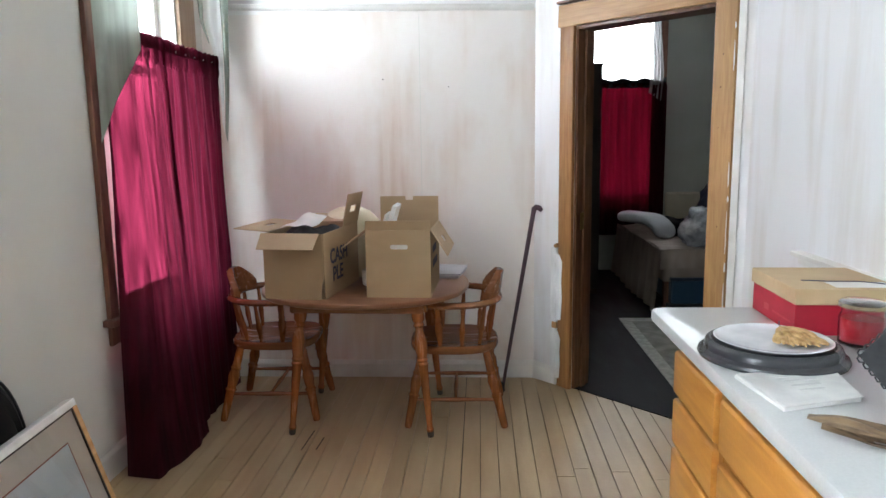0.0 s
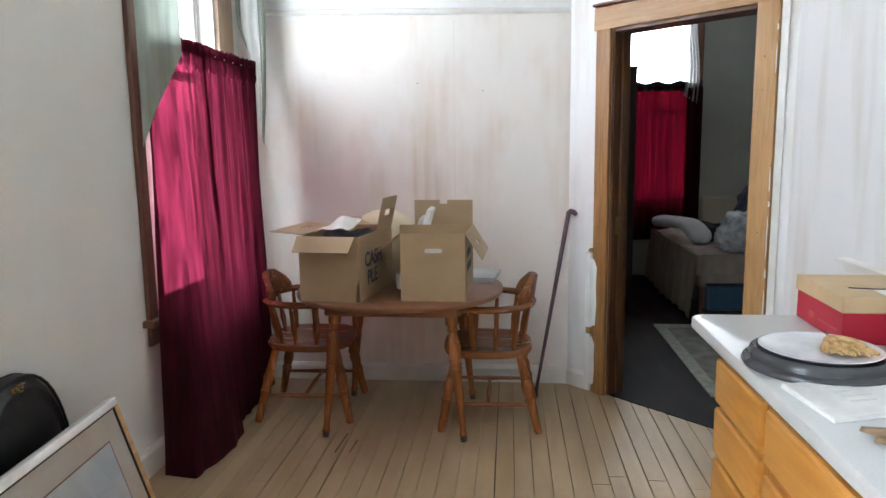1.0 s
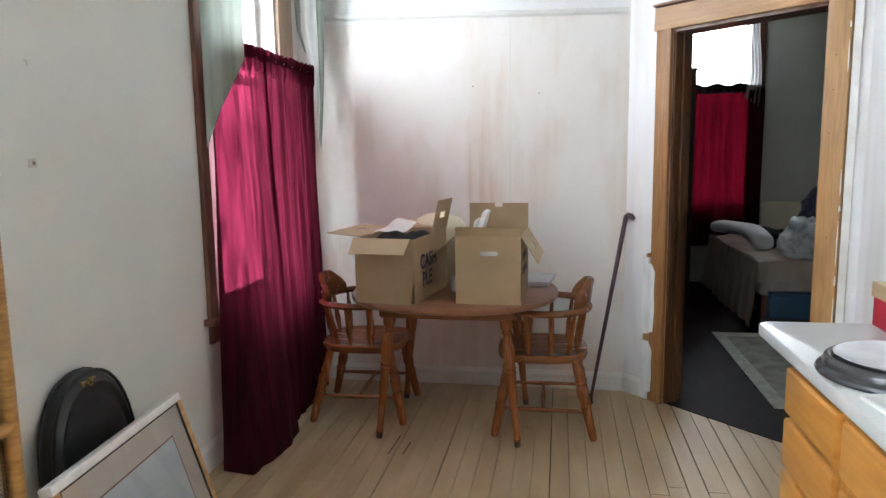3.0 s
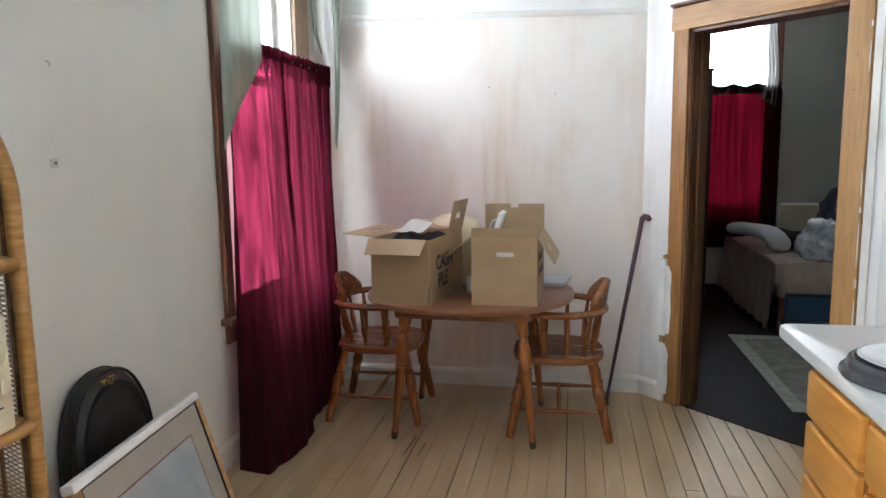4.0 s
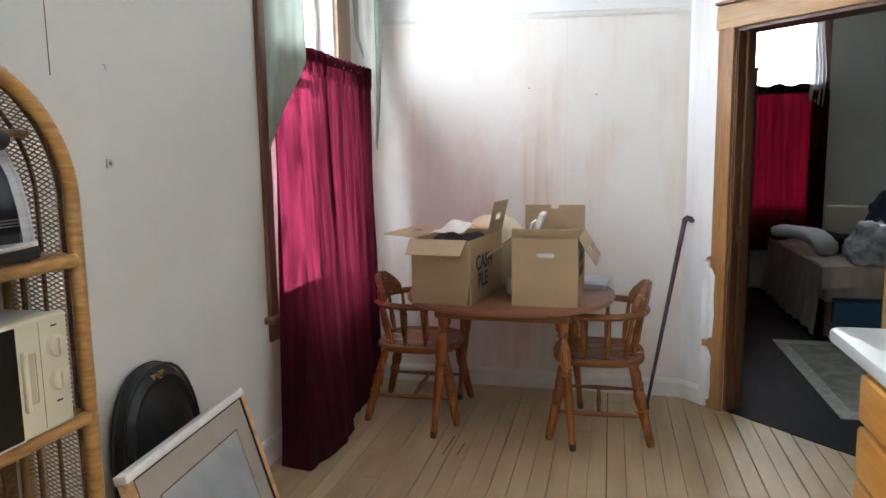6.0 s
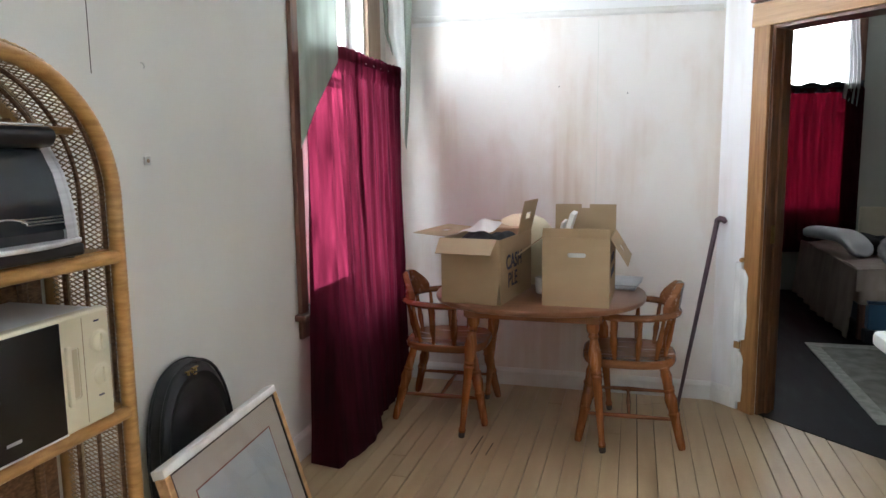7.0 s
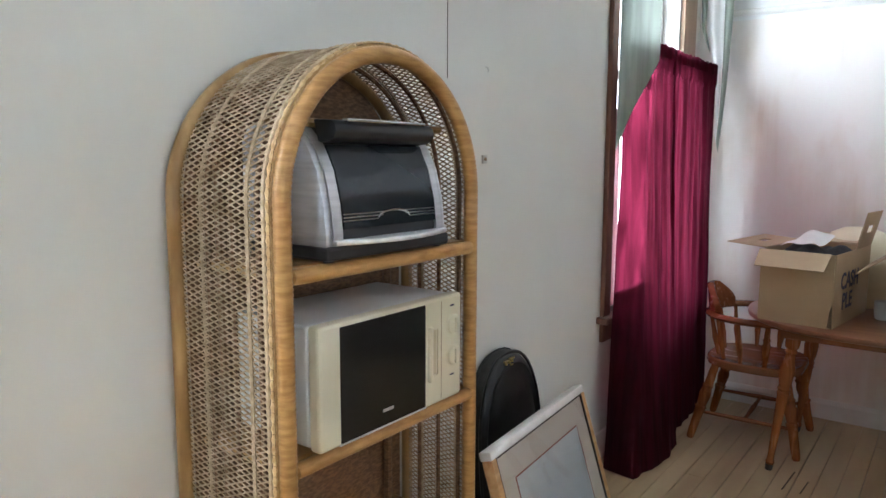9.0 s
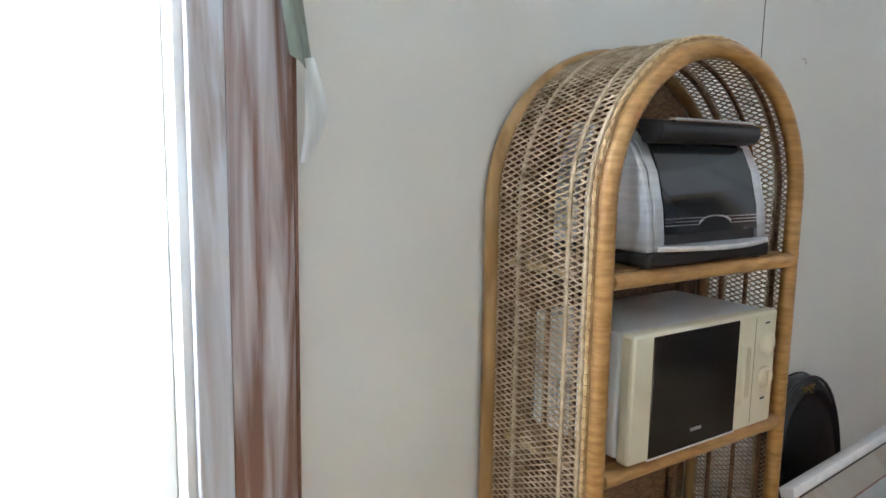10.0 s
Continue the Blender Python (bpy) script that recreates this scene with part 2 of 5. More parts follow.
def prism(outline, axis, a0, a1, bevel=0.0, bm=None):
    """A flat outline, pulled along an axis from a0 to a1. Outline pairs fill the other two axes in order."""
    def place(p, a):
        return {"x": (a, p[0], p[1]), "y": (p[0], a, p[1]), "z": (p[0], p[1], a)}[axis]
    b = bmesh.new()
    lo, hi = [b.verts.new(place(p, a0)) for p in outline], [b.verts.new(place(p, a1)) for p in outline]
    n = len(outline)
    b.faces.new(lo[::-1])
    b.faces.new(hi)
    for i in range(n):
        b.faces.new((lo[i], lo[(i + 1) % n], hi[(i + 1) % n], hi[i]))
    bmesh.ops.recalc_face_normals(b, faces=b.faces)
    if bevel:
        bmesh.ops.bevel(b, geom=b.edges[:], offset=bevel, segments=2, profile=0.5, affect="EDGES")
    return join(bm, b)


def setting(name, bm, material, label, category, smooth=False):
    return tagged(part(name, bm, material, None, "", smooth), label, category, "", "structure")


# ---- room shell ----
TH = 0.14
WIN_A = (3.375, 4.265, 0.71, 2.52)      # dining window opening: y from, y to, z from, z to
WIN_B = (-0.42, 0.50, 0.62, 2.48)     # near window opening
DOOR_S = (0.296, 1.118, 2.10)         # door opening along the angled wall, and its height
DIAG = Matrix.Translation((KX, KY, 0)) @ Matrix.Rotation(radians(-45), 4, "Z")   # local x along the wall, local y away from the room


def wall_left():
    b = bmesh.new()
    x0, x1 = LW - TH, LW
    ys = [BW - TH, WIN_B[0], WIN_B[1], WIN_A[0], WIN_A[1], FW + TH]
    for i in range(5):
        if i in (1, 3):
            w = WIN_B if i == 1 else WIN_A
            box(x0, ys[i], 0, x1, ys[i + 1], w[2], bm=b)
            box(x0, ys[i], w[3], x1, ys[i + 1], CEIL, bm=b)
        else:
            box(x0, ys[i], 0, x1, ys[i + 1], CEIL, bm=b)
    return setting("wall_left", b, M_WALL, "beige painted wall with two tall windows", "wall")


wall_left()
far = setting("wall_far", box(LW, FW, 0, KX + 0.06, FW + TH, 2.24), M_PANEL, "white-washed vertical wood panelling below a thin rail", "wall")
setting("wall_far_upper", box(LW, FW + 0.004, 2.24, KX + 0.06, FW + TH, CEIL), M_UPPER, "smooth white wall above the panelling", "wall")
rail = prism([(FW + 0.004, 2.226), (FW - 0.006, 2.226), (FW - 0.014, 2.240), (FW - 0.014, 2.256), (FW - 0.006, 2.264), (FW + 0.004, 2.264)], "x", LW, KX - 0.012)
for v in rail.verts:
    v.co.z += 0.022 * (KX - v.co.x)      # the old rail runs out of level
setting("rail_far", rail, M_WHITE, "thin white painted rail above the panelling", "trim")
setting("panel_seam", box(0.016, FW - 0.0020, 0.115, 0.0195, FW, 2.218), M_WALL, "narrow joint between two panelling sheets", "trim")

# angled wall with the bedroom door
s0, s1, dh = DOOR_S
SE = (RW - KX) * 2 ** 0.5
b = bmesh.new()
box(0.0, 0, 0, s0, 0.11, CEIL, bm=b)
box(s1, 0, 0, SE + 0.02, 0.11, CEIL, bm=b)
box(s0, 0, dh, s1, 0.11, CEIL, bm=b)
bmesh.ops.transform(b, matrix=DIAG, verts=b.verts)
setting("wall_angled", b, M_PANEL_R, "white-washed angled wall with a doorway", "wall")
setting("wall_right", box(RW, BW - TH, 0, RW + 0.12, KY - (RW - KX) + 0.03, CEIL), M_PANEL_R, "whitened panelled wall behind the counter", "wall")
# unseen back wall, added far behind the camera to weaken bounced light
setting("wall_back", box(LW - TH, BW - TH, 0, RW + 0.12, BW, CEIL), M_WALL, "unseen plain beige wall closing the room", "wall")
setting("ceiling", box(LW - TH, BW - TH, CEIL, 4.2, 8.6, CEIL + 0.12), M_CEIL, "plain white ceiling", "ceiling")

# baseboards
bb = [(0, 0), (-0.018, 0), (-0.018, 0.085), (-0.012, 0.098), (-0.006, 0.108), (0, 0.108)]
setting("baseboard_far", prism([(FW + y, z) for y, z in bb], "x", LW, KX - 0.007), M_WHITE, "low white painted baseboard", "baseboard")
bd = [(0, 0), (0.018, 0), (0.018, 0.108), (0.010, 0.128), (0, 0.130)]
setting("baseboard_left", prism([(LW + x, z) for x, z in bd], "y", BW, FW - 0.02), M_WHITE, "white painted baseboard", "baseboard")
b = prism([(y, z) for y, z in bb], "x", 0.006, 0.186)
bmesh.ops.transform(b, matrix=DIAG, verts=b.verts)
setting("baseboard_angled", b, M_WHITE, "short white baseboard beside the door casing", "baseboard")

# bedroom shell
setting("bedroom_wall_far_left", box(0.7, 8.3, 0, 1.45, 8.42, CEIL), M_BEDWALL, "grey-green bedroom wall", "wall")
setting("bedroom_wall_far_right", box(2.34, 8.3, 0, 4.1, 8.42, CEIL), M_BEDWALL, "grey-green bedroom wall", "wall")
setting("bedroom_wall_far_low", box(1.45, 8.3, 0, 2.34, 8.42, 0.8), M_BEDWALL, "grey-green bedroom wall below the window", "wall")
setting("bedroom_wall_far_high", box(1.45, 8.3, 2.82, 2.34, 8.42, CEIL), M_BEDWALL, "grey-green bedroom wall above the window", "wall")
setting("bedroom_wall_left", box(0.66, FW + TH, 0, 0.78, 8.42, CEIL), M_BEDWALL, "grey-green bedroom wall", "wall")
setting("bedroom_wall_right", box(4.0, 2.9, 0, 4.12, 8.42, CEIL), M_BEDWALL, "grey-green bedroom wall", "wall")
setting("bedroom_wall_near", box(RW + 0.12, 2.9, 0, 4.0, 3.02, CEIL), M_BEDWALL, "grey-green bedroom wall", "wall")

# floors: a dark sheet under everything, the dark bedroom floor, then the painted boards
setting("subfloor", box(LW - TH, BW - TH, -0.12, RW + 0.12, FW + TH, -0.022), M_GAP, "dark gaps under the floor boards", "floor")
# the bedroom floor meets the kitchen boards along the doorway's front
o = [DIAG @ Vector((s, 0.012, 0)) for s in (0.0, SE)]
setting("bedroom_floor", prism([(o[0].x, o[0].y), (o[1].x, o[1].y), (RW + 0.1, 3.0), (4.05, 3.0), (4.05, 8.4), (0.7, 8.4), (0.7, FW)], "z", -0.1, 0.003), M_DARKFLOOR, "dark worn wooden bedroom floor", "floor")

# ---- door casing ----
casing = tagged(new("door_1"), "honey oak door casing around an open bedroom doorway", "door frame", "", "structure")
casing.matrix_world = DIAG
prof = [(0, 0), (0, -0.024), (0.012, -0.028), (0.085, -0.022), (0.098, -0.016), (0.104, 0)]


def casing_leg(sx, flip):
    pts = [(sx + (-p if flip else p), y) for p, y in prof]
    return prism(pts, "z", 0.0, dh + 0.0)


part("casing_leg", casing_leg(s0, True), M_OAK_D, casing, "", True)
part("casing_leg", casing_leg(s1, False), M_OAK, casing, "", True)
part("casing_head", prism([(-0.026, dh), (-0.030, dh + 0.012), (-0.024, dh + 0.118), (0, dh + 0.128), (0, dh)], "x", s0 - 0.106, s1 + 0.106), M_OAK_H, casing, "", True)
part("casing_cap", box(s0 - 0.116, -0.036, dh + 0.128, s1 + 0.116, 0, dh + 0.142, 0.003), M_CASING, casing)
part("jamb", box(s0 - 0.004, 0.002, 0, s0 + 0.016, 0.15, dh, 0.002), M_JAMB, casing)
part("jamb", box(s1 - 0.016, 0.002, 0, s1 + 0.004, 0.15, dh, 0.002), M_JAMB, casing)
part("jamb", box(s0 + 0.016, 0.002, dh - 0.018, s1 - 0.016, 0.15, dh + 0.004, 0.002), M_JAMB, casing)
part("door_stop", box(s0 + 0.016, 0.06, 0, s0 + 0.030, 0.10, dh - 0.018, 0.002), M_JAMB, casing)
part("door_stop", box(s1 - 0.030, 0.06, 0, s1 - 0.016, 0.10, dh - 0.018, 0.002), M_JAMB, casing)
part("strike_plate", box(s0 + 0.030, 0.02, 0.96, s0 + 0.0325, 0.055, 1.06, 0.002), mat("old_brass", (0.25, 0.17, 0.07), 0.4, 1.0), casing, "tarnished brass strike plate")
M_FILLER = vary(mat("bare_white_filler", (0.8, 0.81, 0.81), 0.5), (0.70, 0.71, 0.71), (0.85, 0.86, 0.86), (25, 25, 6), 6, bump=0.2)
part("white_strip", box(s1 + 0.106, -0.012, 0.0, s1 + 0.142, -0.001, dh + 0.12, 0.002), M_WHITE, casing, "chalky filler strip beside the casing")
part("white_strip", box(s0 - 0.150, -0.022, 0.0, s0 - 0.107, -0.001, 0.845, 0.006), M_FILLER, casing, "scraped white strip beside the casing")
part("latch", lathe([(0.008, 0), (0.014, 0.004), (0.012, 0.02), (0.006, 0.03)], 12, Matrix.Translation((s0 - 0.095, -0.024, 0.862)) @ Matrix.Rotation(radians(90), 4, "X")), M_OAK, casing, "small wooden stub on the casing")
part("latch", box(s0 - 0.135, -0.026, 0.355, s0 - 0.100, -0.012, 0.395, 0.003), M_OAK, casing, "small wooden block on the casing")

M_HOLE = mat("nail_hole", (0.05, 0.03, 0.02), 0.9)
for sx, z in ((0.045, 1.86), (0.040, 1.71), (0.036, 1.52), (0.052, 1.05)):
    part("nail_hole", lathe([(0.0030, 0), (0.0022, 0.0015)], 8, Matrix.Translation((s1 + sx, -0.0250, z)) @ Matrix.Rotation(radians(90), 4, "X")), M_HOLE, casing, "dark nail hole")
for k, (z, h, w) in enumerate(((0.62, 0.16, 0.004), (0.83, 0.05, 0.007), (0.92, 0.21, 0.003), (1.17, 0.03, 0.008), (1.24, 0.12, 0.004), (1.78, 0.14, 0.004), (1.97, 0.03, 0.006))):
    part("paint_scrape", prism([(s1 + 0.094, z), (s1 + 0.094 + w, z + 0.2 * h), (s1 + 0.094 + 0.7 * w, z + 0.8 * h), (s1 + 0.0945, z + h), (s1 + 0.0925, z + 0.5 * h)], "y", -0.0195, -0.0170), M_WHITE, casing, "white paint chip along the edge")
for z0, z1, w in ((0.045, 0.345, 0.034), (0.405, 0.815, 0.044)):
    rag = [(s0 - 0.103, z0), (s0 - 0.103 + w * 0.8, z0 + 0.01), (s0 - 0.103 + w, z0 + 0.35 * (z1 - z0)), (s0 - 0.103 + w * 0.86, z0 + 0.6 * (z1 - z0)), (s0 - 0.103 + w, z1 - 0.05), (s0 - 0.103 + w * 0.5, z1 - 0.01), (s0 - 0.103, z1)]
    part("paint_scrape", prism(rag, "y", -0.0262, -0.0150), M_FILLER, casing, "bare white patch where the wood is chipped away")

# ---- windows ----


def window(name, w, label, casing_mat, cw_l, cw_r, sash_mat, double=True, far_mat=None, meet=0.5):
    y0, y1, z0, z1 = w
    ob = tagged(new(name), label, "window", "", "structure")
    x = LW
    part("casing", box(x + 0.002, y0 - cw_l, z0, x + 0.026, y0 + 0.004, z1, 0.004), casing_mat, ob)
    part("casing", box(x + 0.002, y1 - 0.004, z0, x + 0.026, y1 + cw_r, z1, 0.004), far_mat or casing_mat, ob)
    part("casing_head", box(x + 0.002, y0 - cw_l, z1, x + 0.03, y1 + cw_r, z1 + 0.12, 0.004), casing_mat, ob)
    part("window_sill", box(x - TH + 0.01, y0 - cw_l - 0.03, z0 - 0.032, x + 0.055, y1 + cw_r + 0.02, z0, 0.008), M_CASING, ob, "stained wooden window sill")
    part("apron", box(x + 0.001, y0 - cw_l + 0.005, z0 - 0.125, x + 0.02, y1 + cw_r, z0 - 0.032, 0.003), M_CASING, ob)
    part("jamb", box(x - TH, y0 - 0.002, z0, x + 0.002, y0 + 0.02, z1, 0.002), M_WHITE, ob)
    part("jamb", box(x - TH, y1 - 0.02, z0, x + 0.002, y1 + 0.002, z1, 0.002), sash_mat, ob)
    part("jamb", box(x - TH, y0 + 0.02, z1 - 0.02, x + 0.002, y1 - 0.02, z1, 0.002), M_OAK, ob)
    mid = z0 + (z1 - z0) * meet
    for a, c, dx in (((z0, mid + 0.02, -0.05), (mid - 0.02, z1 - 0.02, -0.09)) if double else ((z0, z1 - 0.02, -0.07),)):
        fr = bmesh.new()
        t = 0.032
        for q in ((y0 + 0.02, a, y0 + 0.065, c), (y1 - 0.065, a, y1 - 0.02, c), (y0 + 0.065, a, y1 - 0.065, a + 0.05), (y0 + 0.065, c - 0.045, y1 - 0.065, c)):
            box(x + dx - t, q[0], q[1], x + dx, q[2], q[3], 0.003, 1, fr)
        sash = part("sash", fr, sash_mat, ob)
        p = part("pane", box(x + dx - 0.018, y0 + 0.06, a + 0.045, x + dx - 0.014, y1 - 0.06, c - 0.04), M_GLASS, sash)
        p.visible_shadow = False
    return ob


window("window_1", WIN_A, "tall window with stained wooden casing behind wine curtains", M_CASING, 0.065, 0.20, M_WHITE, True, M_TANCASE, 0.635)
W2 = window("window_2", WIN_B, "tall bright window with worn brown and white casing", M_WORN, 0.15, 0.172, M_WHITE, False)

M_BROWNED = vary(mat("browned_casing_paint", (0.3, 0.18, 0.13), 0.45), (0.20, 0.105, 0.075), (0.60, 0.58, 0.61), (22, 22, 1.5), 9, 0.40, 0.66, 0.2, 60, distort=0.9)
part("casing_board", box(LW + 0.026, WIN_B[1] + 0.055, WIN_B[2], LW + 0.031, WIN_B[1] + 0.1715, WIN_B[3], 0.002), M_BROWNED, W2, "brown board with white paint left in its grain")
bw = tagged(new("window_3"), "bright bedroom window above a wine curtain", "window", "", "structure")
fr = bmesh.new()
for q in ((1.45, 0.8, 1.50, 2.82), (2.29, 0.8, 2.34, 2.82), (1.5, 0.8, 2.29, 0.86), (1.5, 2.77, 2.29, 2.82), (1.5, 1.80, 2.29, 1.84)):
    box(q[0], 8.33, q[1], q[2], 8.37, q[3], 0.004, 1, fr)
part("sash", fr, M_CASING, bw)
part("casing", box(2.335, 8.275, 0.74, 2.42, 8.3, 2.9, 0.004), M_CASING, bw)
part("casing", box(1.37, 8.275, 0.74, 1.455, 8.3, 2.9, 0.004), M_CASING, bw)
p = part("pane", box(1.5, 8.35, 0.85, 2.29, 8.353, 2.78), M_GLASS, bw)
p.visible_shadow = False

# bright overcast sky far outside the windows
setting("backdrop_west", box(-9.0, -8, -3, -8.95, 26, 9), M_SKY, "pale overcast sky outside the windows", "sky")
setting("backdrop_north", box(-2, 13.0, -3, 8, 13.05, 9), M_SKY, "pale overcast sky outside the bedroom window", "sky")

# ---- curtains and valances ----


def hanging(top, low, z0, z1, folds, seed, amp=0.016):
    """Gathered cloth between a line of plan points at the rod and another at the hem."""
    rnd = random.Random(seed)
    ph = [rnd.uniform(0, 6.28) for _ in range(6)]

    def along(pts, u):
        ln = [0.0]
        for p, q in zip(pts, pts[1:]):
            ln.append(ln[-1] + math.dist(p, q))
        d = u * ln[-1]
        for i in range(len(pts) - 1):
            if d <= ln[i + 1] + 1e-9:
                f = (d - ln[i]) / (ln[i + 1] - ln[i])
                return Vector(pts[i]).lerp(Vector(pts[i + 1]), f)

    def fn(u, v):
        p = along(low, u).lerp(along(top, u), v ** 0.8)
        w = 0.55 * math.sin(folds * 6.283 * u + ph[0] + 0.8 * math.sin(2.2 * v + ph[1]))
        w += 0.30 * math.sin(folds * 1.63 * 6.283 * u + ph[2] + 1.3 * v)
        w += 0.22 * math.sin(folds * 3.7 * 6.283 * u + ph[3] + 0.5 * math.sin(7 * v)) * v ** 3
        w += 0.55 * noise.noise(Vector((u * 7, v * 4, seed))) + 0.25 * noise.noise(Vector((u * 20, v * 9, seed + 4)))
        p = p + Vector((amp * w * (0.45 + 0.65 * v), 0.3 * amp * math.sin(5 * v + ph[4])))
        z = z0 + (z1 - z0) * v
        if v > 0.95:
            p.x += 0.010 * math.sin(folds * 7 * 6.283 * u + ph[5])
            z += 0.012 * math.sin(folds * 5 * 6.283 * u + ph[1]) * (v - 0.95) / 0.05
        return (p.x, p.y, z)

    return sheet(fn, int(folds * 30), 64)


CX = LW + 0.155
for top, low, z0, folds, seed in (
        (((-1.228, 3.352), (CX - 0.005, 3.47), (CX, 3.72)), ((-1.215, 3.225), (-1.055, 3.20), (-1.005, 3.48), (-1.03, 3.71)), 0.012, 4, 3),
        (((CX, 3.71), (CX, 4.20), (CX - 0.005, 4.405)), ((-1.075, 3.70), (-1.095, 4.20), (-1.105, 4.40)), 0.03, 6, 8)):
    c = thing("curtain", "sheer wine red curtain panel hanging to the floor", "curtain", group="wine curtains at the dining window")
    part("cloth", hanging(top, low, z0, 1.965, folds, seed), M_CURTAIN, c, "", True)
    a, e = (3.47, 3.72) if seed == 3 else (3.72, 4.45)
    part("heading", sheet(lambda u, v, a=a, e=e, s=seed: (CX + 0.014 * math.sin(80 * u + s) + 0.004, a + (e - a) * u, 1.918 + 0.055 * v + 0.008 * v * math.sin(95 * u + s)), 70, 4), M_CURTAIN, c, "ruffled rod pocket heading", True)
rod = thing("curtain_rod", "thin white curtain rod across the window", "curtain rod")
part("rod", tube([(LW + 0.02, 3.43, 1.935), (CX, 3.48, 1.935), (CX, 4.43, 1.935), (LW + 0.02, 4.43, 1.935)], 0.005, 8), M_WHITE, rod)
part("rod", tube([(LW + 0.02, 3.312, 2.52), (LW + 0.185, 3.446, 2.52), (LW + 0.19, 4.44, 2.52), (LW + 0.02, 4.46, 2.52)], 0.008, 8), M_WHITE, rod)
ps = thing("curtain", "pale pink sheer strip behind the wine curtain", "curtain")
part("cloth", sheet(lambda u, v: (LW - 0.012 + 0.006 * math.sin(30 * u + v), 3.40 + 0.12 * u, 0.735 + 0.95 * v), 20, 12), M_PINK, ps, "", True)
ns = thing("curtain", "white sheer curtain across the bright near window", "curtain")
part("cloth", sheet(lambda u, v: (LW - 0.030 + 0.010 * math.sin(60 * u + 2 * v) + 0.006 * math.sin(23 * u), -0.40 + 0.83 * u, 0.66 + 1.78 * v), 150, 12), cloth("white_sheer", (0.8, 0.8, 0.82), (0.85, 0.85, 0.9), 0.6, 0.25), ns, "", True)


v1 = thing("valance", "sage green valance tail with slanted hem beside the window", "valance", group="sage valance tails")
part("cloth", sheet(lambda u, v: (-1.236 + 0.141 * u + 0.005 * math.sin(9 * u + 0.6 + v) * (1 - u), 3.292 + 0.130 * u + 0.005 * math.sin(3 * v), (1.487 + 0.400 * u ** 0.9) + (1.033 - 0.400 * u ** 0.9) * v), 40, 30), M_GREEN, v1, "", True)
part("hem", sheet(lambda u, v: (-1.236 + 0.141 * u + 0.005 * math.sin(9 * u + 0.6) * (1 - u), 3.289 + 0.130 * u, (1.486 + 0.400 * u ** 0.9) + 0.022 * v), 40, 3), M_GREEN, v1, "doubled slanting hem", True)
v2 = thing("valance", "sage green valance tail with white lining in the corner", "valance", group="sage valance tails")


def tail_left(z):
    """The corner tail's inner edge, slipping towards the wall as it falls."""
    return -1.135 - 0.072 * min(1.0, max(0.0, (z - 1.80) / 0.38)) ** 1.4


def tail_right(z):
    return -1.068 - 0.050 * min(1.0, max(0.0, (2.40 - z) / 0.90)) ** 1.6


def green_tail(u, v):
    z = 1.49 + 1.03 * v + 0.10 * (1 - u) * (1 - v)
    w = 0.018 + 0.040 * v
    return (tail_right(z) - w * (1 - u), 4.475 - 0.020 * math.sin(3.0 * u) + 0.006 * math.sin(6 * v), z)


def lining_tail(u, v):
    z = 1.60 + 0.92 * v - 0.06 * u * (1 - v)
    x0, x1 = tail_left(z), tail_right(z) - 0.014 - 0.040 * v
    return (x0 + (x1 - x0) * u, 4.440 + 0.016 * u + 0.010 * math.sin(7 * u + 3 * v) * v, z)


part("cloth", sheet(green_tail, 12, 40), M_GREEN, v2, "", True)
part("lining", sheet(lining_tail, 16, 40), M_LINING, v2, "white lining turned outward", True)
part("fold", sheet(lambda u, v: (tail_left(2.05 + 0.47 * v) - 0.034 * v ** 0.5 + 0.042 * u * v ** 0.5, 4.425 - 0.012 * math.sin(3 * u), 2.05 + 0.47 * v), 8, 20), M_GREEN, v2, "green fold along the inner edge", True)
v3 = thing("valance", "sage green valance tail over the worn window casing", "valance", group="sage valance tails")
part("cloth", sheet(lambda u, v: (LW + 0.060 + 0.014 * math.sin(5 * u + 3 * v), 0.655 - 0.075 * min(1, 2 * v) + (0.052 + 0.10 * max(0, v - 0.3)) * u, 1.56 + 0.92 * v + 0.05 * (1 - v) * (1 - u)), 16, 30), M_GREEN, v3, "", True)
part("lining", sheet(lambda u, v: (LW + 0.076 + 0.010 * math.sin(6 * u + 4 * v), 0.665 + 0.012 * v + 0.038 * u * math.sin(0.4 + 2.3 * v), 1.430 + 0.175 * v), 12, 20), M_LINING, v3, "white lining turned outward", True)

# ---- dining set ----
M_MAPLE = wood("maple_finish", (0.175, 0.053, 0.014), (0.345, 0.118, 0.031), "z", 0.26, per_object=0.06)
M_MAPLE_F = wood("maple_finish_flat", (0.185, 0.070, 0.025), (0.275, 0.108, 0.040), "x", 0.26, per_object=0.05)
M_TOP = wood("tabletop_finish", (0.20, 0.082, 0.040), (0.265, 0.118, 0.060), "x", 0.33, 10)
M_FOOT = mat("dark_worn_foot", (0.045, 0.026, 0.016), 0.6)


def turned(p0, p1, prof, n=14):
    """A turned leg or spindle between two points, from (fraction, radius) pairs."""
    a, c = Vector(p0), Vector(p1)
    ln = (c - a).length
    m = Matrix.Translation(a) @ (c - a).to_track_quat("Z", "Y").to_matrix().to_4x4()
    return lathe([(r, f * ln) for f, r in prof], n, m)


